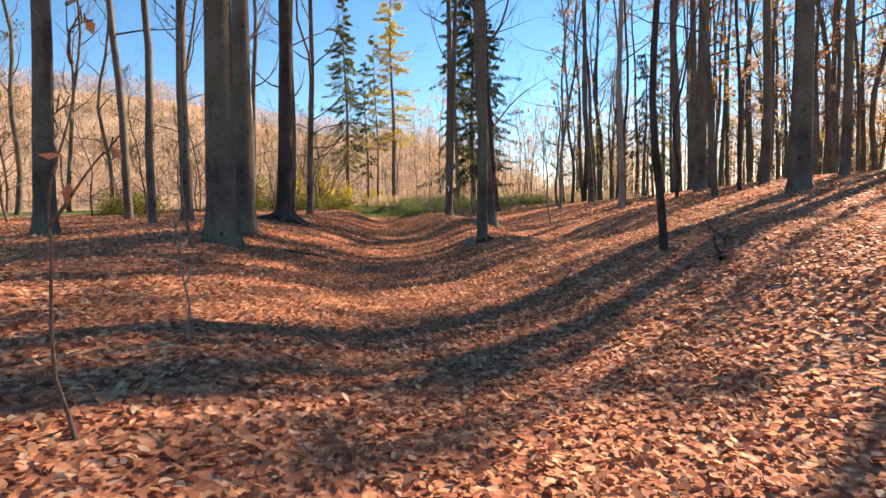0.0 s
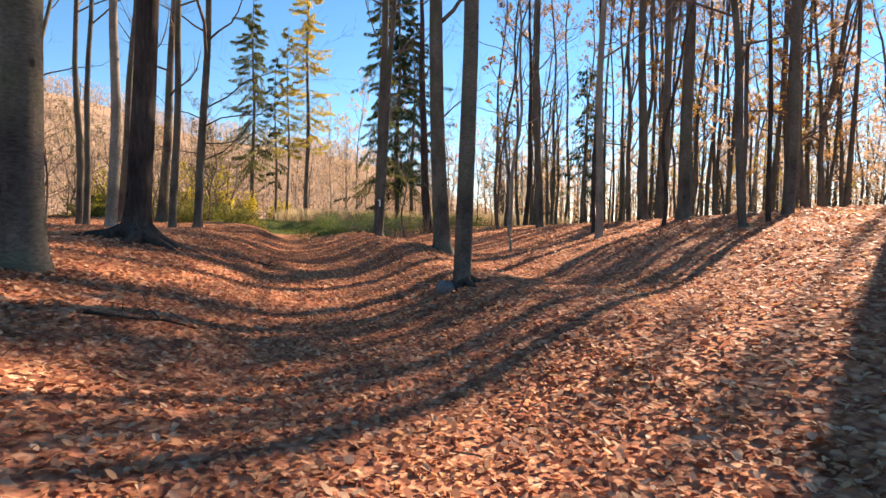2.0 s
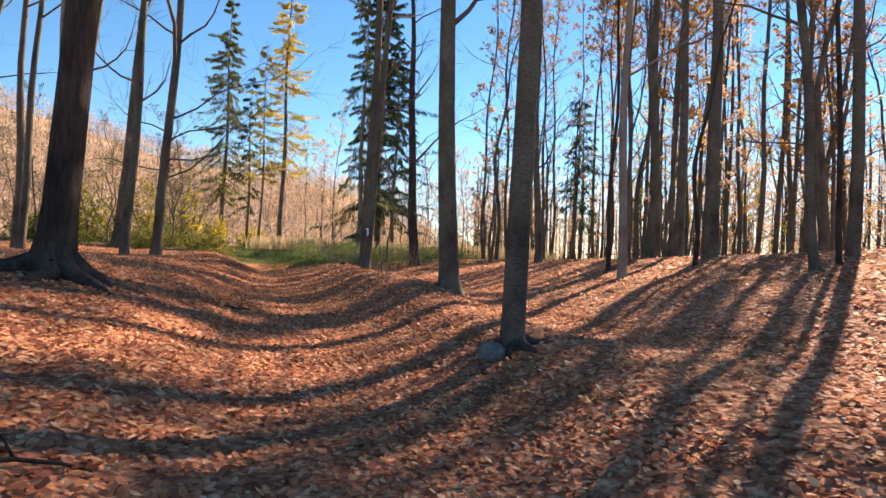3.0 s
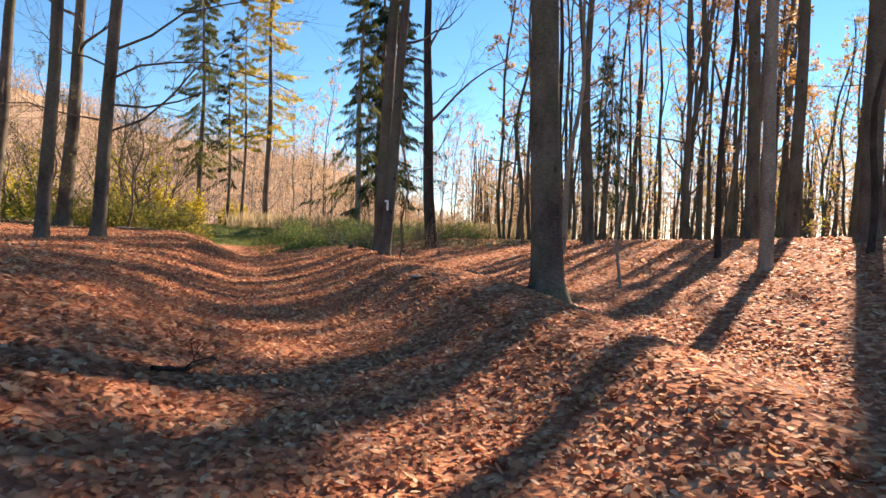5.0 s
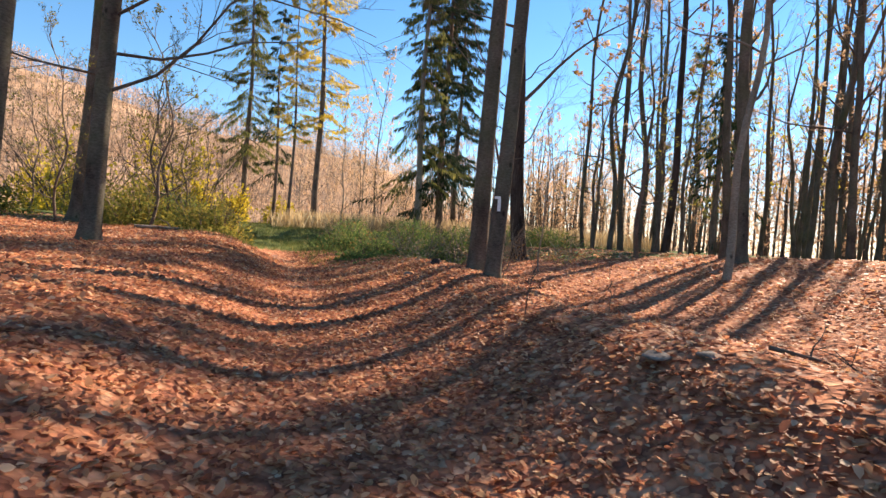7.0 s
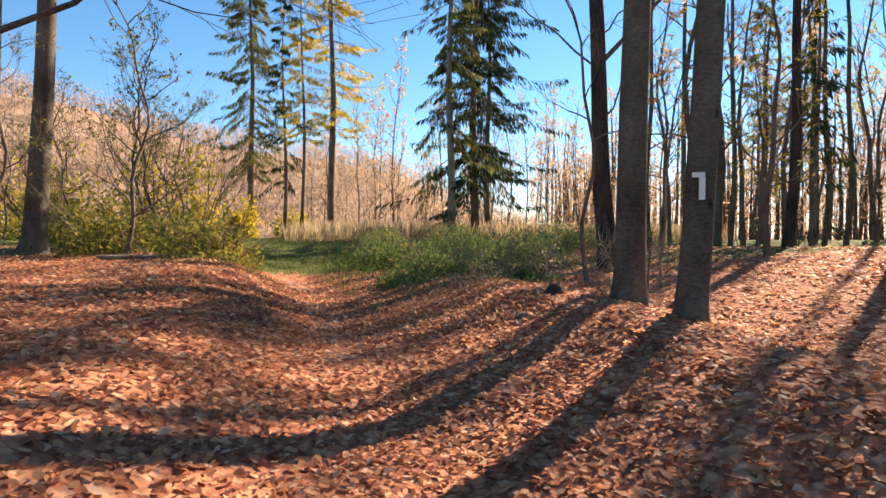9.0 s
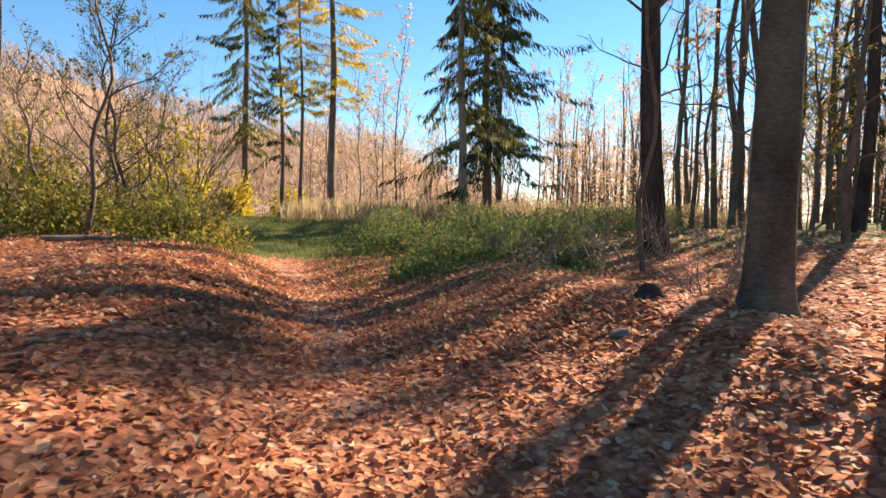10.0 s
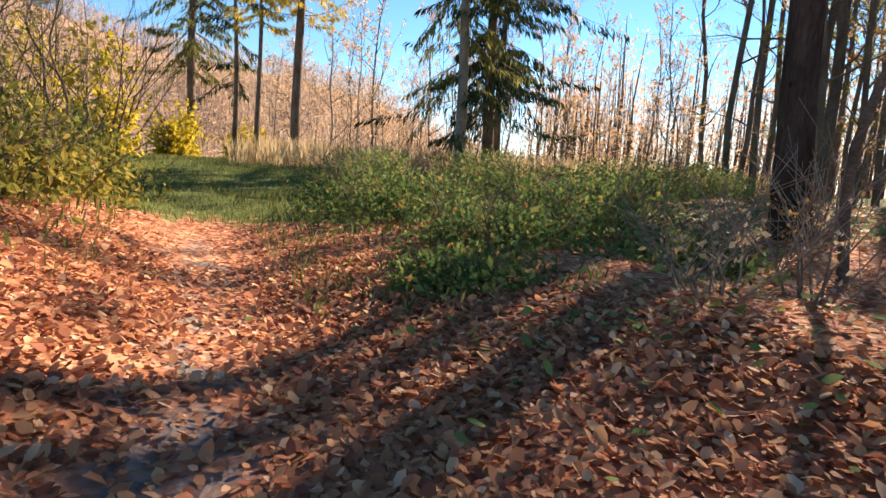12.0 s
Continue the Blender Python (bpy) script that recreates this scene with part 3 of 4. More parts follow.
conifer("spruce_tree", on(-16.5, 17.0), 0.34, 14, "dark spruce bough among beeches", M_SPRUCE, 13, bole=4.0, reach=3.2, droop=0.4, dense=18, gap=0.45)

# ---------------------------------------------------------------- the wood on and beyond the crest
KINDS = []
for k in range(8):
    leafy_ = {4: (M_HANG, 2), 5: (M_YELLOW, 4), 6: (M_TAN, 4), 7: (M_OLIVE, 3)}.get(k, (None, 0))
    KINDS.append(broadleaf("beech_tree", on(*[(15.5, 24.5), (18, 27), (13.8, 17.2), (16.8, 38), (19, 21.5), (26, 46.5), (19.5, 60), (24.5, 32.5)][k]), 0.26 + 0.03 * (k % 4), 18 + k % 4,
                           ["bare beech in the wood on the crest", "rust-leaved beech in the wood", "yellow-leaved tree in the wood", "tan-leaved tree in the wood", "olive-leaved tree in the wood"][max(0, k - 3)],
                           seed=300 + k, bend=0.75, bole=2.8 + k % 3, limbs=15, kids=(3, 5), spread=3.4, fork=k % 2, flare=0.3, leaves=leafy_[0], leafiness=leafy_[1], lsize=0.15, sides=8, group="wood on the crest"))
rng = random.Random(8)
placed = [(t[0], t[1]) for t in TRUNKS] + [(o.location.x, o.location.y) for o in KINDS]


def scatter(count, xr, yr, apart, choose, keep=lambda x, y: True, low=0.75, high=1.2):
    made = 0
    for _ in range(count * 30):
        if made >= count:
            return
        x, y = rng.uniform(*xr), rng.uniform(*yr)
        if not keep(x, y) or any((x - a) ** 2 + (y - b) ** 2 < apart ** 2 for a, b in placed):
            continue
        placed.append((x, y))
        s = rng.uniform(low, high)
        ob = copy_thing(choose(), Matrix.Translation(on(x, y, -0.05)) @ pose(0, 0, 0, rng.uniform(-2, 2), rng.uniform(-2, 2), rng.uniform(0, 360)) @ Matrix.Diagonal((s, s, s, 1)))
        made += 1


def glade(x, y):
    """False in the open lanes through which the low sun reaches the track."""
    q = 0.62 * x - 0.78 * y
    return all(abs(q - m) > w for m, w in ((-2.8, 0.9), (-7.7, 1.2), (-13.0, 1.5), (-16.4, 1.2), (-19.7, 0.7), (-21.7, 0.9), (-25.4, 0.6), (-28.3, 0.8)))


def bare():
    return KINDS[rng.randrange(4)]


def mixed():
    return KINDS[rng.choice((0, 1, 2, 3, 4, 5, 5, 6, 6, 7))]


# slender close-grown beeches added so their crowns shade the track between the lanes
SHADE_SLIM = [broadleaf("beech_tree", on(*p), 0.20, 21, "slender close-grown beech with a narrow rusty crown, added to shade the track", seed=330 + k, bend=0.5, bole=3.5, limbs=24, kids=(2, 6), spread=1.6, flare=0.3,
                  leaves=M_HANG if k else M_TAN, leafiness=6, lsize=0.15, sides=8, group="wood on the crest") for k, p in enumerate([(15.0, 26.9), (16.3, 34.3)])]
placed += [(o.location.x, o.location.y) for o in SHADE_SLIM]
for q, s in ((-9.4, 34), (-9.1, 41), (-2.0, 22), (-10.4, 34), (-14.9, 30), (-14.7, 38), (-27.0, 36), (-27.2, 41), (-29.4, 37), (-5.0, 22), (-4.9, 30), (-5.4, 35), (-6.1, 31),
             (-10.2, 30), (-11.0, 36), (-9.8, 40), (-14.9, 34), (-15.0, 41), (-14.8, 46), (-18.7, 40), (-18.6, 47), (-24.6, 46), (-26.7, 46), (-26.5, 52), (-10.4, 47)):
    x, y = 0.777 * s + 0.629 * q, 0.629 * s - 0.777 * q
    placed.append((x, y))
    copy_thing(SHADE_SLIM[rng.randrange(2)], Matrix.Translation(on(x, y, -0.05)) @ pose(0, 0, 0, rng.uniform(-1.5, 1.5), rng.uniform(-1.5, 1.5), rng.uniform(0, 360)) @ Matrix.Scale(rng.uniform(1.0, 1.25), 4))
# tall clean-boled beeches added so their high crowns shade only the track's far side
SHADE_HIGH = broadleaf("beech_tree", on(22.1, 38.8), 0.30, 24, "tall straight beech with a high rusty crown, added to shade the track", seed=345, bend=0.4, bole=15.5, limbs=22, kids=(3, 5), spread=2.4, flare=0.3, leaves=M_HANG, leafiness=8, lsize=0.15, sides=8, group="wood on the crest")
for q, s in ((-4.2, 34), (-3.5, 31), (-5.6, 36), (-6.6, 37), (-8.9, 39), (-10.8, 41), (-14.5, 42), (-15.5, 43), (-24.3, 47), (-25.1, 49), (-29.6, 42), (-30.3, 49), (-16.9, 45), (-17.6, 42), (-20.2, 42), (-21.2, 46), (-11.5, 38), (-12.2, 39), (-25.7, 47), (-19.3, 43), (-19.9, 48), (-20.7, 45), (-23.6, 49)):
    x, y = 0.777 * s + 0.629 * q, 0.629 * s - 0.777 * q
    placed.append((x, y))
    copy_thing(SHADE_HIGH, Matrix.Translation(on(x, y, -0.05)) @ pose(0, 0, 0, 0, 0, rng.uniform(0, 360)))
scatter(6, (12.5, 34), (6, 42), 2.6, bare, glade)
# the leafy wood beyond the crest
FAR = [broadleaf("beech_tree", on(*p), 0.30, 20, l, seed=350 + k, bend=0.7, bole=2.4, limbs=20, kids=(2, 5), spread=3.4, fork=0, flare=0.25, material=mb, leaves=m, leafiness=9, lsize=0.19, sides=6, group="wood beyond the crest")
       for k, (p, m, mb, l) in enumerate([((36, 52), M_TAN, M_PALE, "tan-leaved beech in the far wood"), ((31, 66), M_YELLOW, M_BEECH, "yellow-leaved tree in the far wood"), ((42, 40), M_HANG, M_BEECH, "rust-leaved beech in the far wood"), ((39, 68), M_TAN, M_TWIG, "half-bare tan-leaved tree in the far wood")])]
placed += [(o.location.x, o.location.y) for o in FAR]
scatter(44, (30, 92), (30, 110), 3.0, lambda: FAR[rng.choice((0, 0, 1, 2, 3, 3))], lambda x, y: x > 0.40 * y)
scatter(14, (8, 40), (66, 105), 3.0, lambda: FAR[rng.choice((0, 2, 3, 3))], lambda x, y: x > 0.12 * y and x < 0.45 * y, 0.5, 0.8)
scatter(18, (16, 56), (36, 84), 3.0, mixed, lambda x, y: x > 2 + 0.36 * y and (glade(x, y) or x > 38))
scatter(8, (34, 62), (20, 60), 4.0, mixed)
# two more copies, added to keep the sun off the track's end
for x, y, k in ((13.0, 45.3, 3), (10.2, 42.8, 0)):
    placed.append((x, y))
    copy_thing(KINDS[k], Matrix.Translation(on(x, y, -0.05)) @ pose(0, 0, 0, 0, 0, 70 * x))
scatter(16, (40, 84), (8, 60), 3.2, lambda: FAR[rng.randrange(4)])
scatter(9, (-26, -11.5), (12, 40), 3.4, bare)

# ---------------------------------------------------------------- the thicket and the open land behind the clearing
TANS = [broadleaf("young_tree", on(*p), 0.07 + 0.015 * k, 5 + 1.8 * k, "slim young tree with tan leaves and pale twigs", seed=400 + k, bole=1.0, limbs=14, kids=(3, 4), spread=1.5 + 0.4 * k, flare=0.2, bend=0.25,
                  material=M_PALE if k % 2 else M_TWIG, leaves=M_TAN, leafiness=k + 2, lsize=0.12, sides=6, group="young trees behind the clearing") for k, p in enumerate([(0.5, 62), (2.5, 66), (6.5, 60)])]
placed += [(o.location.x, o.location.y) for o in TANS]
scatter(34, (-3.5, 26), (60, 92), 1.8, lambda: TANS[rng.randrange(3)])
scatter(10, (6, 18), (47, 62), 1.8, lambda: TANS[rng.randrange(3)])
scatter(16, (-7, 14), (66, 92), 2.4, lambda: TANS[rng.randrange(1, 3)], low=1.3, high=1.9)
for k, (x, y, r, c) in enumerate([(-10.4, 52.0, 1.9, 5.4), (-13.0, 53.5, 2.2, 6.2), (-16.5, 52, 2.4, 6.0), (-9.2, 57, 1.8, 3.0), (-20, 56, 2.6, 5.0), (-6.5, 60.5, 1.8, 2.4)]):
    bush("yellow_bush", on(x, y), (r, r, c), "bright yellow autumn bush in full sun", M_YELLOW, 500 + k, 1500, 0.24, 14, group="yellow bushes", shell=0.6)

# shrubs on the far bank of the track
SHRUBS = [broadleaf("shrub_tree", on(*p), 0.10, 5.0 + k, "bare many-stemmed shrub with a few yellow-green leaves", seed=430 + k, bole=0.5, limbs=16, kids=(5, 5), spread=2.0, flare=0.2, bend=0.4, material=M_TWIG,
                    leaves=M_OLIVE, leafiness=1 + k % 2, lsize=0.085, sides=6, group="bare shrubs", category="shrub") for k, p in enumerate([(-8.2, 39.7), (-7.6, 36.6), (-9.4, 42.5)])]
placed += [(o.location.x, o.location.y) for o in SHRUBS]
scatter(13, (-20, -7.6), (34, 49), 1.5, lambda: SHRUBS[rng.randrange(3)], lambda x, y: x < -7.0 - 0.15 * max(0, y - 40))
scatter(7, (-19, -9), (18, 33), 2.2, lambda: SHRUBS[rng.randrange(3)])
for k, (x, y, s, m, l) in enumerate([(-6.9, 40.2, (2.0, 2.4, 1.7), M_OLIVE, "green-leaved bush on the bank"), (-8.2, 37.6, (1.8, 2.0, 1.7), M_OLIVE, "olive bush on the bank"),
                                     (-6.0, 37.2, (1.5, 2.0, 1.5), M_OLIVE, "low olive-brown bush on the bank"), (-11.6, 43.5, (2.6, 2.4, 2.0), M_OLIVE, "olive bush under bare shrubs"),
                                     (-10.0, 47.5, (2.2, 2.2, 1.8), M_BRAMBLE, "green bush at the clearing's edge"), (-13.5, 38.5, (2.4, 2.4, 1.7), M_OLIVE, "olive bush under bare shrubs"),
                                     (-5.7, 35.3, (1.1, 1.3, 0.85), M_OLIVE, "low olive bramble on the bank"), (-14.5, 28, (2.4, 2, 1.6), M_OLIVE, "yellow-green bush under beeches"), (-17, 33, (2.6, 2.4, 1.8), M_OLIVE, "yellow-green bush under beeches")]):
    bush("bank_bush", on(x, y), s, l, m, 520 + k, int(1100 * s[0] * s[2] / 1.5) + 500, 0.10, 14, group="bushes on the bank")

# ---------------------------------------------------------------- brambles beside the track
for k, (x, y, s) in enumerate([(-1.7, 38.6, (1.9, 2.6, 0.95)), (0.6, 37.2, (1.9, 1.9, 1.0)), (-0.9, 35.6, (1.5, 1.5, 0.55)), (2.2, 39.6, (1.9, 2.4, 1.1)), (-1.9, 42.0, (2.0, 2.4, 1.15)), (0.9, 42.3, (2.1, 2.4, 1.3)),
                               (4.6, 42.2, (2.2, 2.2, 1.2)), (0.9, 35.0, (1.0, 1.2, 0.45)), (7.0, 43.0, (2.2, 2.2, 1.2)), (-1.7, 34.2, (0.8, 0.9, 0.3))]):
    bush("bramble_thicket", on(x, y), s, "dense green bramble thicket with dry stalks beside the track", M_BRAMBLE, 600 + k, int(1900 * s[0] * s[1] / 2.5) + 700, 0.075, 22, group="brambles", category="bramble", shell=0.42)
for k, (x, y, c, m) in enumerate([(1.0, 33.6, 1.1, M_STRAW), (0.1, 34.0, 0.8, M_STRAW), (2.6, 35.6, 1.3, M_HANG), (-0.4, 33.0, 0.7, M_STRAW), (1.5, 31.6, 1.0, M_STRAW), (3.4, 35.9, 1.2, M_HANG), (4.6, 35.2, 1.1, M_OLIVE)]):
    bush("dry_shrub", on(x, y), (0.5, 0.5, c), "small dry shrub with pale bare stems", m, 640 + k, 90, 0.06, 9, wood=M_PALE, group="dry shrubs", category="shrub")

# ---------------------------------------------------------------- saplings, stump, stones, fallen wood
for k, (x, y, d, tall, mat, lean, l) in enumerate([(-1.84, 5.55, 0.018, 0.95, M_PALE, 0.0, "thin pale sapling stem in the leaves"), (-1.72, 4.13, 0.018, 1.9, M_TWIG, 0.0, "thin dark sapling with a few brown leaves"), (-3.95, 10.4, 0.05, 5.5, M_TWIG, 0.0, "thin crooked sapling in front of a beech"),
                                                   (4.4, 23.76, 0.07, 4.5, M_PALE, -0.12, "pale crooked sapling in the hollow"), (3.23, 33.4, 0.05, 4.5, M_PALE, 0.0, "pale thin sapling beside the brambles"), (1.35, 30.6, 0.055, 1.1, M_TWIG, -0.02, "short dead stem among beeches"),
                                                   (-0.1, 24.6, 0.015, 0.6, M_TWIG, 0.0, "small bare sapling in the leaves"), (1.2, 25.3, 0.012, 0.5, M_TWIG, 0.0, "small bare sapling in the leaves")]):
    broadleaf("sapling", on(x, y, -0.02), d, tall, l, seed=700 + k, lean=(lean, 0), bend=0.05 * min(tall, 3), bole=tall * 0.4, limbs=4 if tall < 3 else 9, kids=(3, 3) if tall > 3 else (2, 2), spread=tall * 0.22, flare=0.2, material=mat,
              leaves=M_DRY, leafiness=1 if k in (1, 2) else 0, lsize=0.07, sides=6, group="saplings", category="sapling")


def rock(name, at, size, label, material, seed, category="stone"):
    bm = bmesh.new()
    bmesh.ops.create_icosphere(bm, subdivisions=3, radius=1)
    for v in bm.verts:
        k = 1 + 0.28 * noise.noise(v.co * 1.4 + Vector((seed, 0, 0))) + 0.08 * noise.noise(v.co * 5 + Vector((seed, 3, 0)))
        v.co = Vector((v.co.x * size[0] * k, v.co.y * size[1] * k, v.co.z * size[2] * k))
    me = bpy.data.meshes.new(name)
    bm.to_mesh(me)
    bm.free()
    me.materials.append(material)
    me.polygons.foreach_set("use_smooth", [True] * len(me.polygons))
    ob = new(name, me)
    ob.matrix_basis = pose(*at, 0, 0, seed * 47)
    return tagged(ob, label, category)


rock("stone", on(0.17, 22.55, 0.02), (0.17, 0.09, 0.022), "flat grey stone half covered by leaves", M_STONE, 1)
rock("stone", on(0.42, 22.35, 0.0), (0.10, 0.07, 0.03), "flat grey stone half covered by leaves", M_STONE, 2)
rock("stone", on(0.68, 14.92, 0.04), (0.17, 0.14, 0.14), "rounded grey stone at the foot of a beech", M_STONE, 3)
rock("stone", on(-0.78, 29.43, 0.0), (0.10, 0.07, 0.05), "grey stone in the leaves", M_STONE, 4)


def stump(x, y):
    ob = thing("tree_stump", on(x, y), "low dark rotten tree stump in leaf litter", "stump")
    wood = ([], [])
    tube(wood, [Vector((0, 0, h)) for h in (-0.1, 0, 0.04, 0.08, 0.11)], [0.18, 0.15, 0.11, 0.09, 0.06], 14, lobes=0.5)
    part("stump_wood", mesh("stump_wood", *wood, M_DARK), ob)


stump(-0.15, 30.15)


def fallen(x, y, turn, long_, r, label, mat, seed):
    rg = random.Random(seed)
    ob = thing("fallen_branch", on(x, y), label, "branch", "fallen branches")
    wood = ([], [])
    w = radians(turn)
    pts = []
    for i in range(7):
        s = (i / 6 - 0.5) * long_
        px, py = math.cos(w) * s + rg.uniform(-0.04, 0.04) * long_, math.sin(w) * s + rg.uniform(-0.04, 0.04) * long_
        pts.append(Vector((px, py, height(x + px, y + py) - height(x, y) + r + 0.015)))
    tube(wood, pts, [r * (1 - 0.6 * i / 6) for i in range(7)], 7)
    for i in (2, 4):
        sprout(wood, ([], []), rg, pts[i], Vector((rg.uniform(-1, 1), rg.uniform(-1, 1), 0.25)).normalized(), long_ * 0.4, r * 0.5, 1, (3,), 0)
    part("branch_wood", mesh("branch_wood", *wood, mat), ob)


for k, f in enumerate([(-2.5, 11.9, 30, 0.9, 0.018, "dark fallen twig on the leaves", M_DARK), (-6.3, 35.3, 25, 2.4, 0.05, "pale fallen branch along the bank", M_PALE), (1.3, 22.2, -20, 0.9, 0.018, "grey fallen branch on the ridge", M_BEECH),
                       (-2.3, 18.5, 70, 0.8, 0.02, "dark fallen twig on the leaves", M_DARK), (3.4, 8.6, 60, 1.0, 0.03, "dark rotten branch in the leaves", M_DARK), (-4.0, 31.5, 10, 0.9, 0.02, "dark fallen twig on the leaves", M_DARK)]):
    fallen(*f, 800 + k)

# ---------------------------------------------------------------- what nobody could count


def land(xs, ys):
    """Heights for many places at once, from a grid of the land."""
    gx, gy = np.arange(-22, 22.1, 0.25), np.arange(-3, 62.1, 0.25)
    grid = np.array([[height(float(a), float(b)) for a in gx] for b in gy])
    i, j = np.clip((xs + 22) / 0.25, 0, len(gx) - 1.001), np.clip((ys + 3) / 0.25, 0, len(gy) - 1.001)
    a, b = i.astype(int), j.astype(int)
    u, v = i - a, j - b
    return (grid[b, a] * (1 - u) + grid[b, a + 1] * u) * (1 - v) + (grid[b + 1, a] * (1 - u) + grid[b + 1, a + 1] * u) * v


def flakes(name, pts, size, slim, tilt, curl, material, label, category, lift=0.012, rg=None, upright=False):
    """Many leaves lying on the land, or blades standing on it, as one mesh."""
    n = len(pts)
    rg = rg or np.random.default_rng(5)
    yaw = rg.uniform(0, 2 * np.pi, n)
    t1, t2 = np.clip(rg.normal(0, tilt, n), -0.75, 0.75), np.clip(rg.normal(0, tilt, n), -0.75, 0.75)
    s = size * rg.uniform(0.6, 1.35, n)
    c = np.clip(rg.normal(0, curl, n), -0.6, 0.6)
    prof = np.array([(-0.5, 0, 0), (-0.2, 0.5, 1), (0.2, 0.42, 1), (0.5, 0, 0), (0.2, -0.42, 1), (-0.2, -0.5, 1)])
    lx = prof[:, 0][None] * s[:, None]
    ly = prof[:, 1][None] * s[:, None] * slim * rg.uniform(0.8, 1.2, n)[:, None]
    lz = (prof[:, 2][None] * np.abs(c)[:, None] * 0.35 + (prof[:, 0] ** 2)[None] * c[:, None] * 1.4) * s[:, None]
    z = lz + lx * np.tan(t1)[:, None] + ly * np.tan(t2)[:, None]
    co, si = np.cos(yaw)[:, None], np.sin(yaw)[:, None]
    if upright:
        X, Y, Z = lx * 0 + ly * co + (lx + 0.5 * s[:, None]) * t1[:, None], ly * si + (lx + 0.5 * s[:, None]) * t2[:, None], lx + 0.47 * s[:, None]
    else:
        X, Y, Z = lx * co - ly * si, lx * si + ly * co, z
        Z = Z - Z.min(axis=1, keepdims=True) * 0.75
    base_ = land(pts[:, 0], pts[:, 1]) + lift * rg.uniform(0.2, 1.6, n)
    V = np.stack([X + pts[:, :1], Y + pts[:, 1:2], Z + base_[:, None]], -1).reshape(-1, 3)
    i0 = (np.arange(n) * 6)[:, None]
    F = np.concatenate([i0 + np.array([0, 3, 2, 1]), i0 + np.array([0, 5, 4, 3])], 1).reshape(-1, 4)
    me = bpy.data.meshes.new(name)
    me.vertices.add(len(V))
    me.vertices.foreach_set("co", V.ravel())
    me.loops.add(F.size)
    me.loops.foreach_set("vertex_index", F.ravel().astype(np.int32))
    me.polygons.add(len(F))
    me.polygons.foreach_set("loop_start", np.arange(len(F), dtype=np.int32) * 4)
    me.materials.append(material)
    me.update(calc_edges=True)
    me.validate()
    return tagged(new(name, me), label, category, kind="stuff")


def track_x(ys):
    return np.interp(ys, [a for a, b in TRACK], [b for a, b in TRACK])


def strewn(count, wide, y0, y1, seed):
    rg = np.random.default_rng(seed)
    ys = rg.uniform(y0, y1, count)
    return np.stack([track_x(ys) + rg.uniform(-wide, wide, count), ys], 1)


near = strewn(108000, 2.6, 1.5, 38, 1)
mud = np.exp(-((near[:, 0] - track_x(near[:, 1])) / 0.5) ** 2) * np.clip((near[:, 1] - 27) / 4, 0, 1)
thin = np.random.default_rng(9).uniform(0, 1, len(near)) > 0.6 * mud + 0.8 * np.clip((near[:, 1] - 35) / 4, 0, 1)
flakes("leaf_litter", near[thin], 0.049, 0.66, 0.27, 0.26, M_DRY, "fallen brown and orange beech leaves carpeting the track", "leaves")
close = strewn(24000, 2.6, 29.5, 35.5, 12)
close = close[np.random.default_rng(13).uniform(0, 1, len(close)) > 0.75 * np.exp(-((close[:, 0] - track_x(close[:, 1]) - 0.1) / 0.35) ** 2)]
flakes("leaf_litter", close, 0.050, 0.68, 0.36, 0.32, M_DRY, "curled brown beech leaves heaped at the track's end", "leaves", 0.02)
banks = strewn(76000, 3.4, 1.5, 39, 2)
banks[:, 0] += np.where(banks[:, 0] > track_x(banks[:, 1]), 2.4, -2.4)
flakes("leaf_litter", banks, 0.056, 0.66, 0.26, 0.2, M_DRY, "fallen brown and orange beech leaves on the banks", "leaves")
slopes = strewn(34000, 3.6, 1.5, 41, 8)
slopes[:, 0] += np.where(slopes[:, 0] > track_x(slopes[:, 1]), 5.6, -5.6)
flakes("leaf_litter", slopes, 0.070, 0.66, 0.24, 0.2, M_DRY, "fallen brown and orange beech leaves on the slopes", "leaves")
far_ = strewn(30000, 5.5, 0, 42, 6)
far_[:, 0] += 14.2
flakes("leaf_litter", far_, 0.10, 0.62, 0.24, 0.2, M_DRY, "fallen brown and orange beech leaves on the crest", "leaves")
lft_ = strewn(15000, 4.0, 4, 40, 7)
lft_[:, 0] -= 12.5
flakes("leaf_litter", lft_, 0.11, 0.62, 0.24, 0.2, M_DRY, "fallen brown and orange beech leaves beneath the level wood", "leaves")
ivy = np.random.default_rng(14)
iv_ = np.stack([ivy.normal(-1.0, 0.75, 260), ivy.normal(33.0, 0.9, 260)], 1)
flakes("ground_leaves", iv_, 0.058, 0.8, 0.3, 0.25, M_BRAMBLE, "scattered dark green leaves creeping over the litter", "leaves", 0.06)
gy_ = strewn(26000, 5.5, 38, 56, 3)
flakes("grass", gy_, 0.09, 0.12, 0.25, 0.1, M_GRASS, "short green grass in the clearing", "grass", 0.0, upright=True)
edge_ = strewn(2500, 1.0, 33.5, 42, 4)
edge_[:, 0] += np.where(np.arange(len(edge_)) % 2, 1.7, -1.7)
flakes("grass", edge_, 0.13, 0.10, 0.3, 0.1, M_GRASS, "tufts of grass along the track's edges", "grass", 0.0, upright=True)
rg_ = np.random.default_rng(11)
st_ = np.stack([rg_.uniform(-6, 18, 9000), rg_.uniform(50, 61.5, 9000)], 1)
flakes("dry_grass", st_, 0.9, 0.05, 0.2, 0.1, M_STRAW, "tall straw-coloured grass behind the clearing", "grass", 0.0, upright=True)


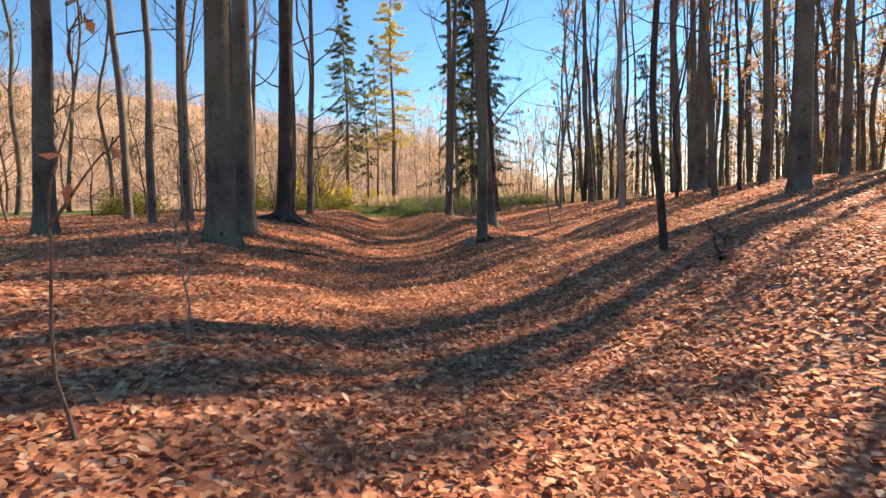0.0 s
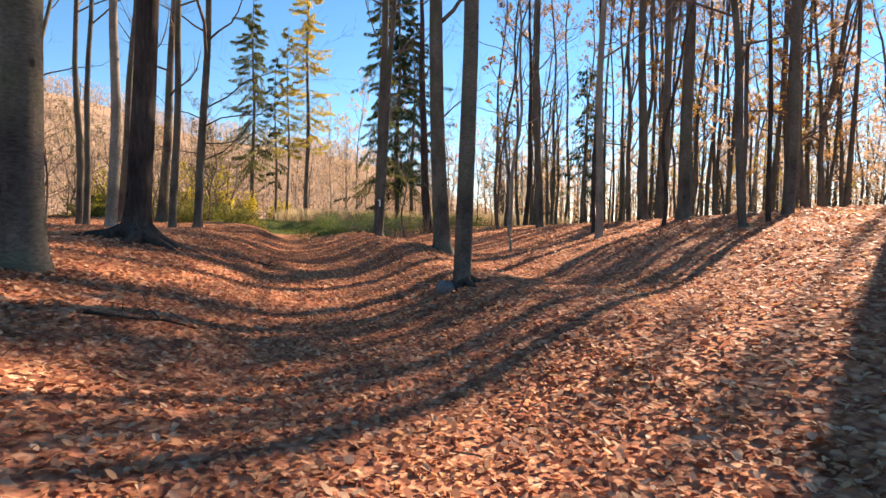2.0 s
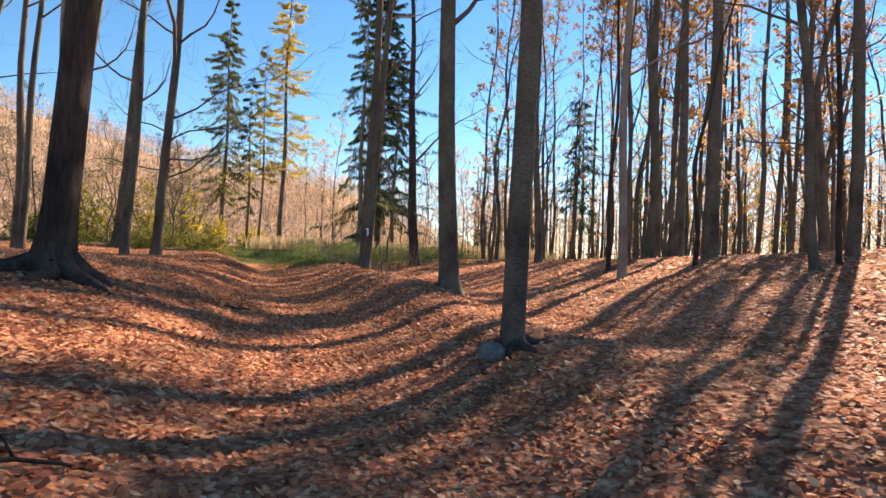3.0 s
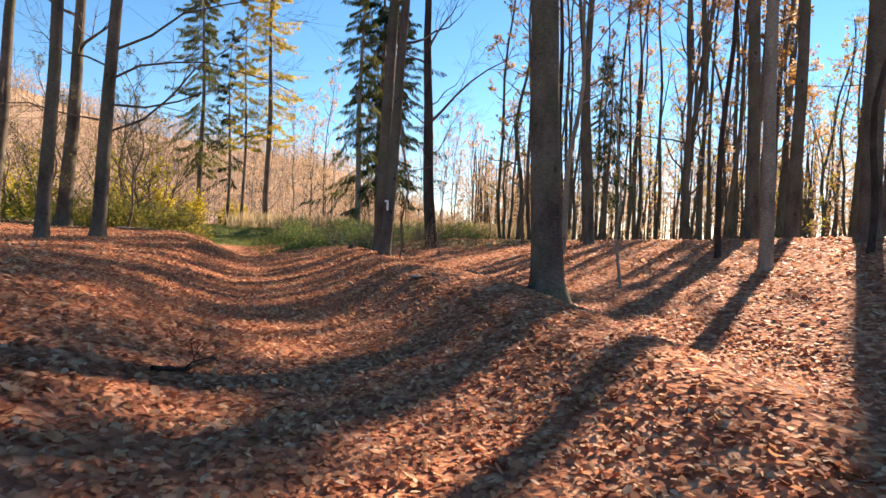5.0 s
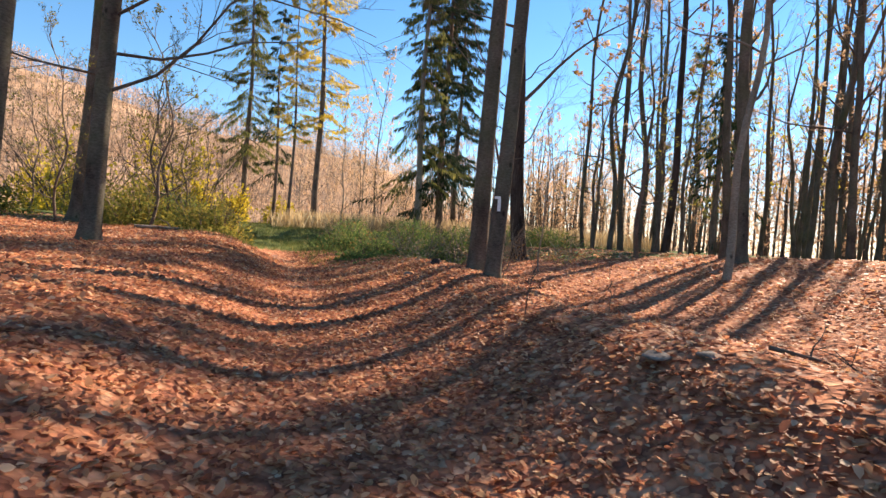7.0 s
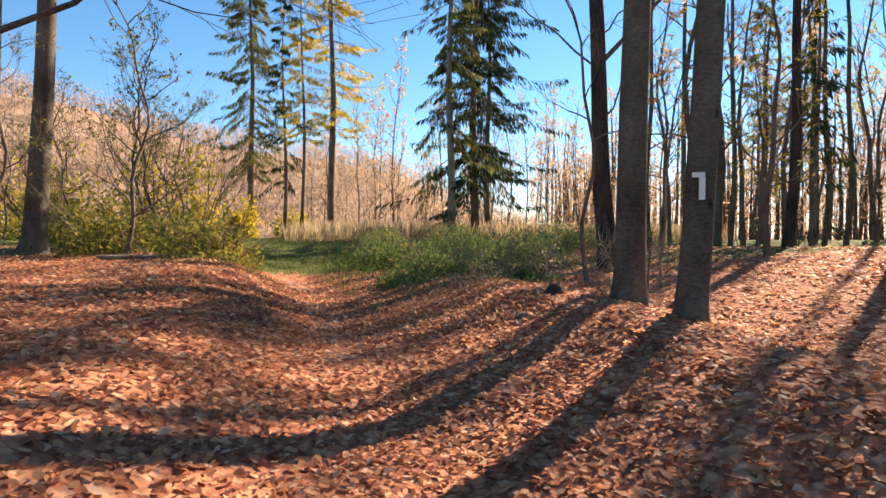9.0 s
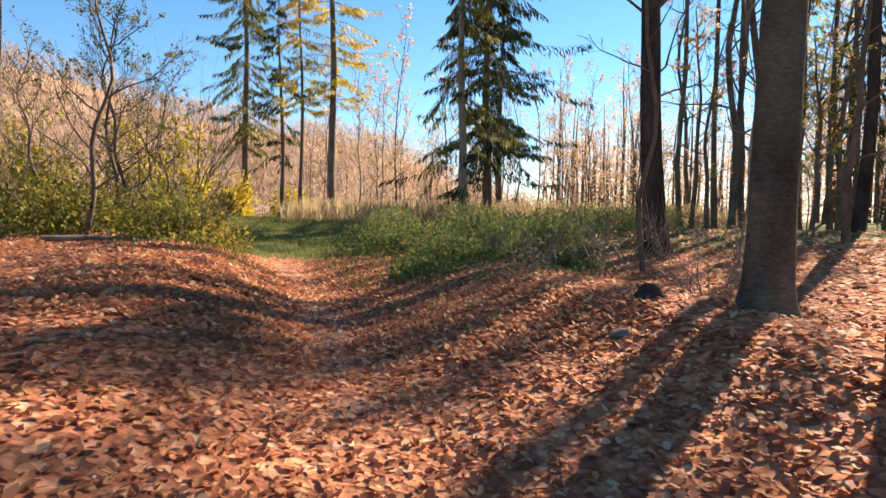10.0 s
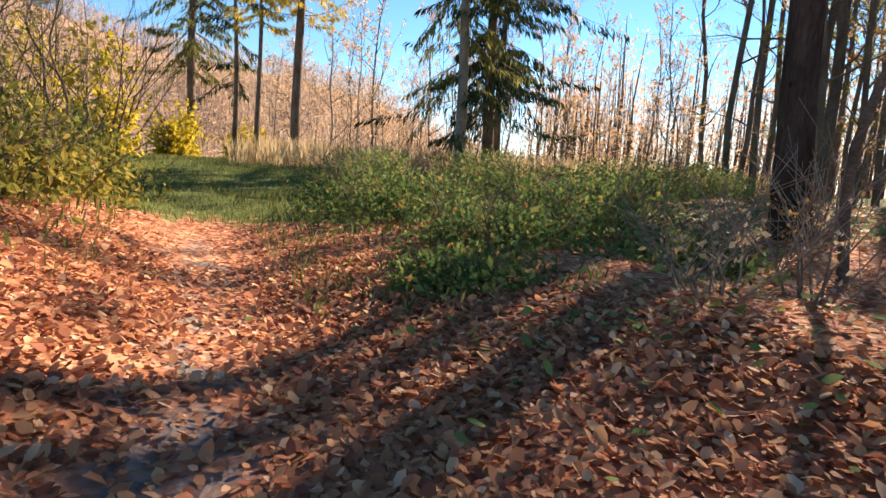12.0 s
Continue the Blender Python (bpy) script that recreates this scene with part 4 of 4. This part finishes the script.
def far_woods():
    """Bare woods on the hillside across the valley."""
    rg = random.Random(77)
    buf, fol = ([], []), ([], [])
    for _ in range(2300):
        az, d = radians(rg.uniform(-62, 16)), rg.uniform(92, 182)
        x, y = -2 + d * math.sin(az), 12 + d * math.cos(az)
        p = Vector((x, y, height(x, y) - 0.3))
        tall = rg.uniform(3.0, 6.0)
        tube(buf, [p, p + Vector((rg.uniform(-0.3, 0.3), 0, tall * 0.6)), p + Vector((rg.uniform(-0.6, 0.6), 0, tall))], [0.06, 0.045, 0.015], 3, cap=False)
        for k in range(30):
            v = rand_dir(rg)
            q = p + Vector((v.x * 2.2, v.y * 2.2, tall * 0.6 + v.z * tall * 0.4))
            e = (v + Vector((0, 0, 0.5)) + rand_dir(rg) * 0.7).normalized()
            leaf(fol, q, e, rand_dir(rg).cross(e).normalized(), rg.uniform(0.4, 0.95), 0.22)
    ob = tagged(new("far_woods", mesh("far_woods", *fol, M_WOODS, True)), "brown leafless woods covering the far hillside", "woods", kind="stuff")
    part("far_trunks", mesh("far_trunks", *buf, M_PALE), ob)
    tagged(ob.children[0], kind="stuff")


far_woods()


def low_woods():
    """Tan and rusty tops of the wood that falls away behind the crest."""
    rg = random.Random(78)
    buf, fol = ([], []), ([], [])
    for _ in range(520):
        az, d = radians(rg.uniform(17, 88)), rg.uniform(72, 125)
        x, y = -2 + d * math.sin(az), 12 + d * math.cos(az)
        p = Vector((x, y, height(x, y) - 0.3))
        tall = rg.uniform(9, 19)
        tube(buf, [p, p + Vector((rg.uniform(-0.3, 0.3), 0, tall * 0.6)), p + Vector((rg.uniform(-0.6, 0.6), 0, tall))], [0.16, 0.11, 0.03], 4, cap=False)
        for k in range(110):
            v = rand_dir(rg)
            q = p + Vector((v.x * 2.6, v.y * 2.6, tall * 0.58 + v.z * tall * 0.42))
            e = (v + Vector((0, 0, 0.5)) + rand_dir(rg) * 0.8).normalized()
            leaf(fol, q, e, rand_dir(rg).cross(e).normalized(), rg.uniform(0.3, 0.75), 0.3)
    ob = tagged(new("low_woods", mesh("low_woods", *fol, M_TAN, True)), "tan autumn woods falling away behind the crest", "woods", kind="stuff")
    tagged(part("far_trunks", mesh("far_trunks", *buf, M_BEECH), ob), kind="stuff")


low_woods()
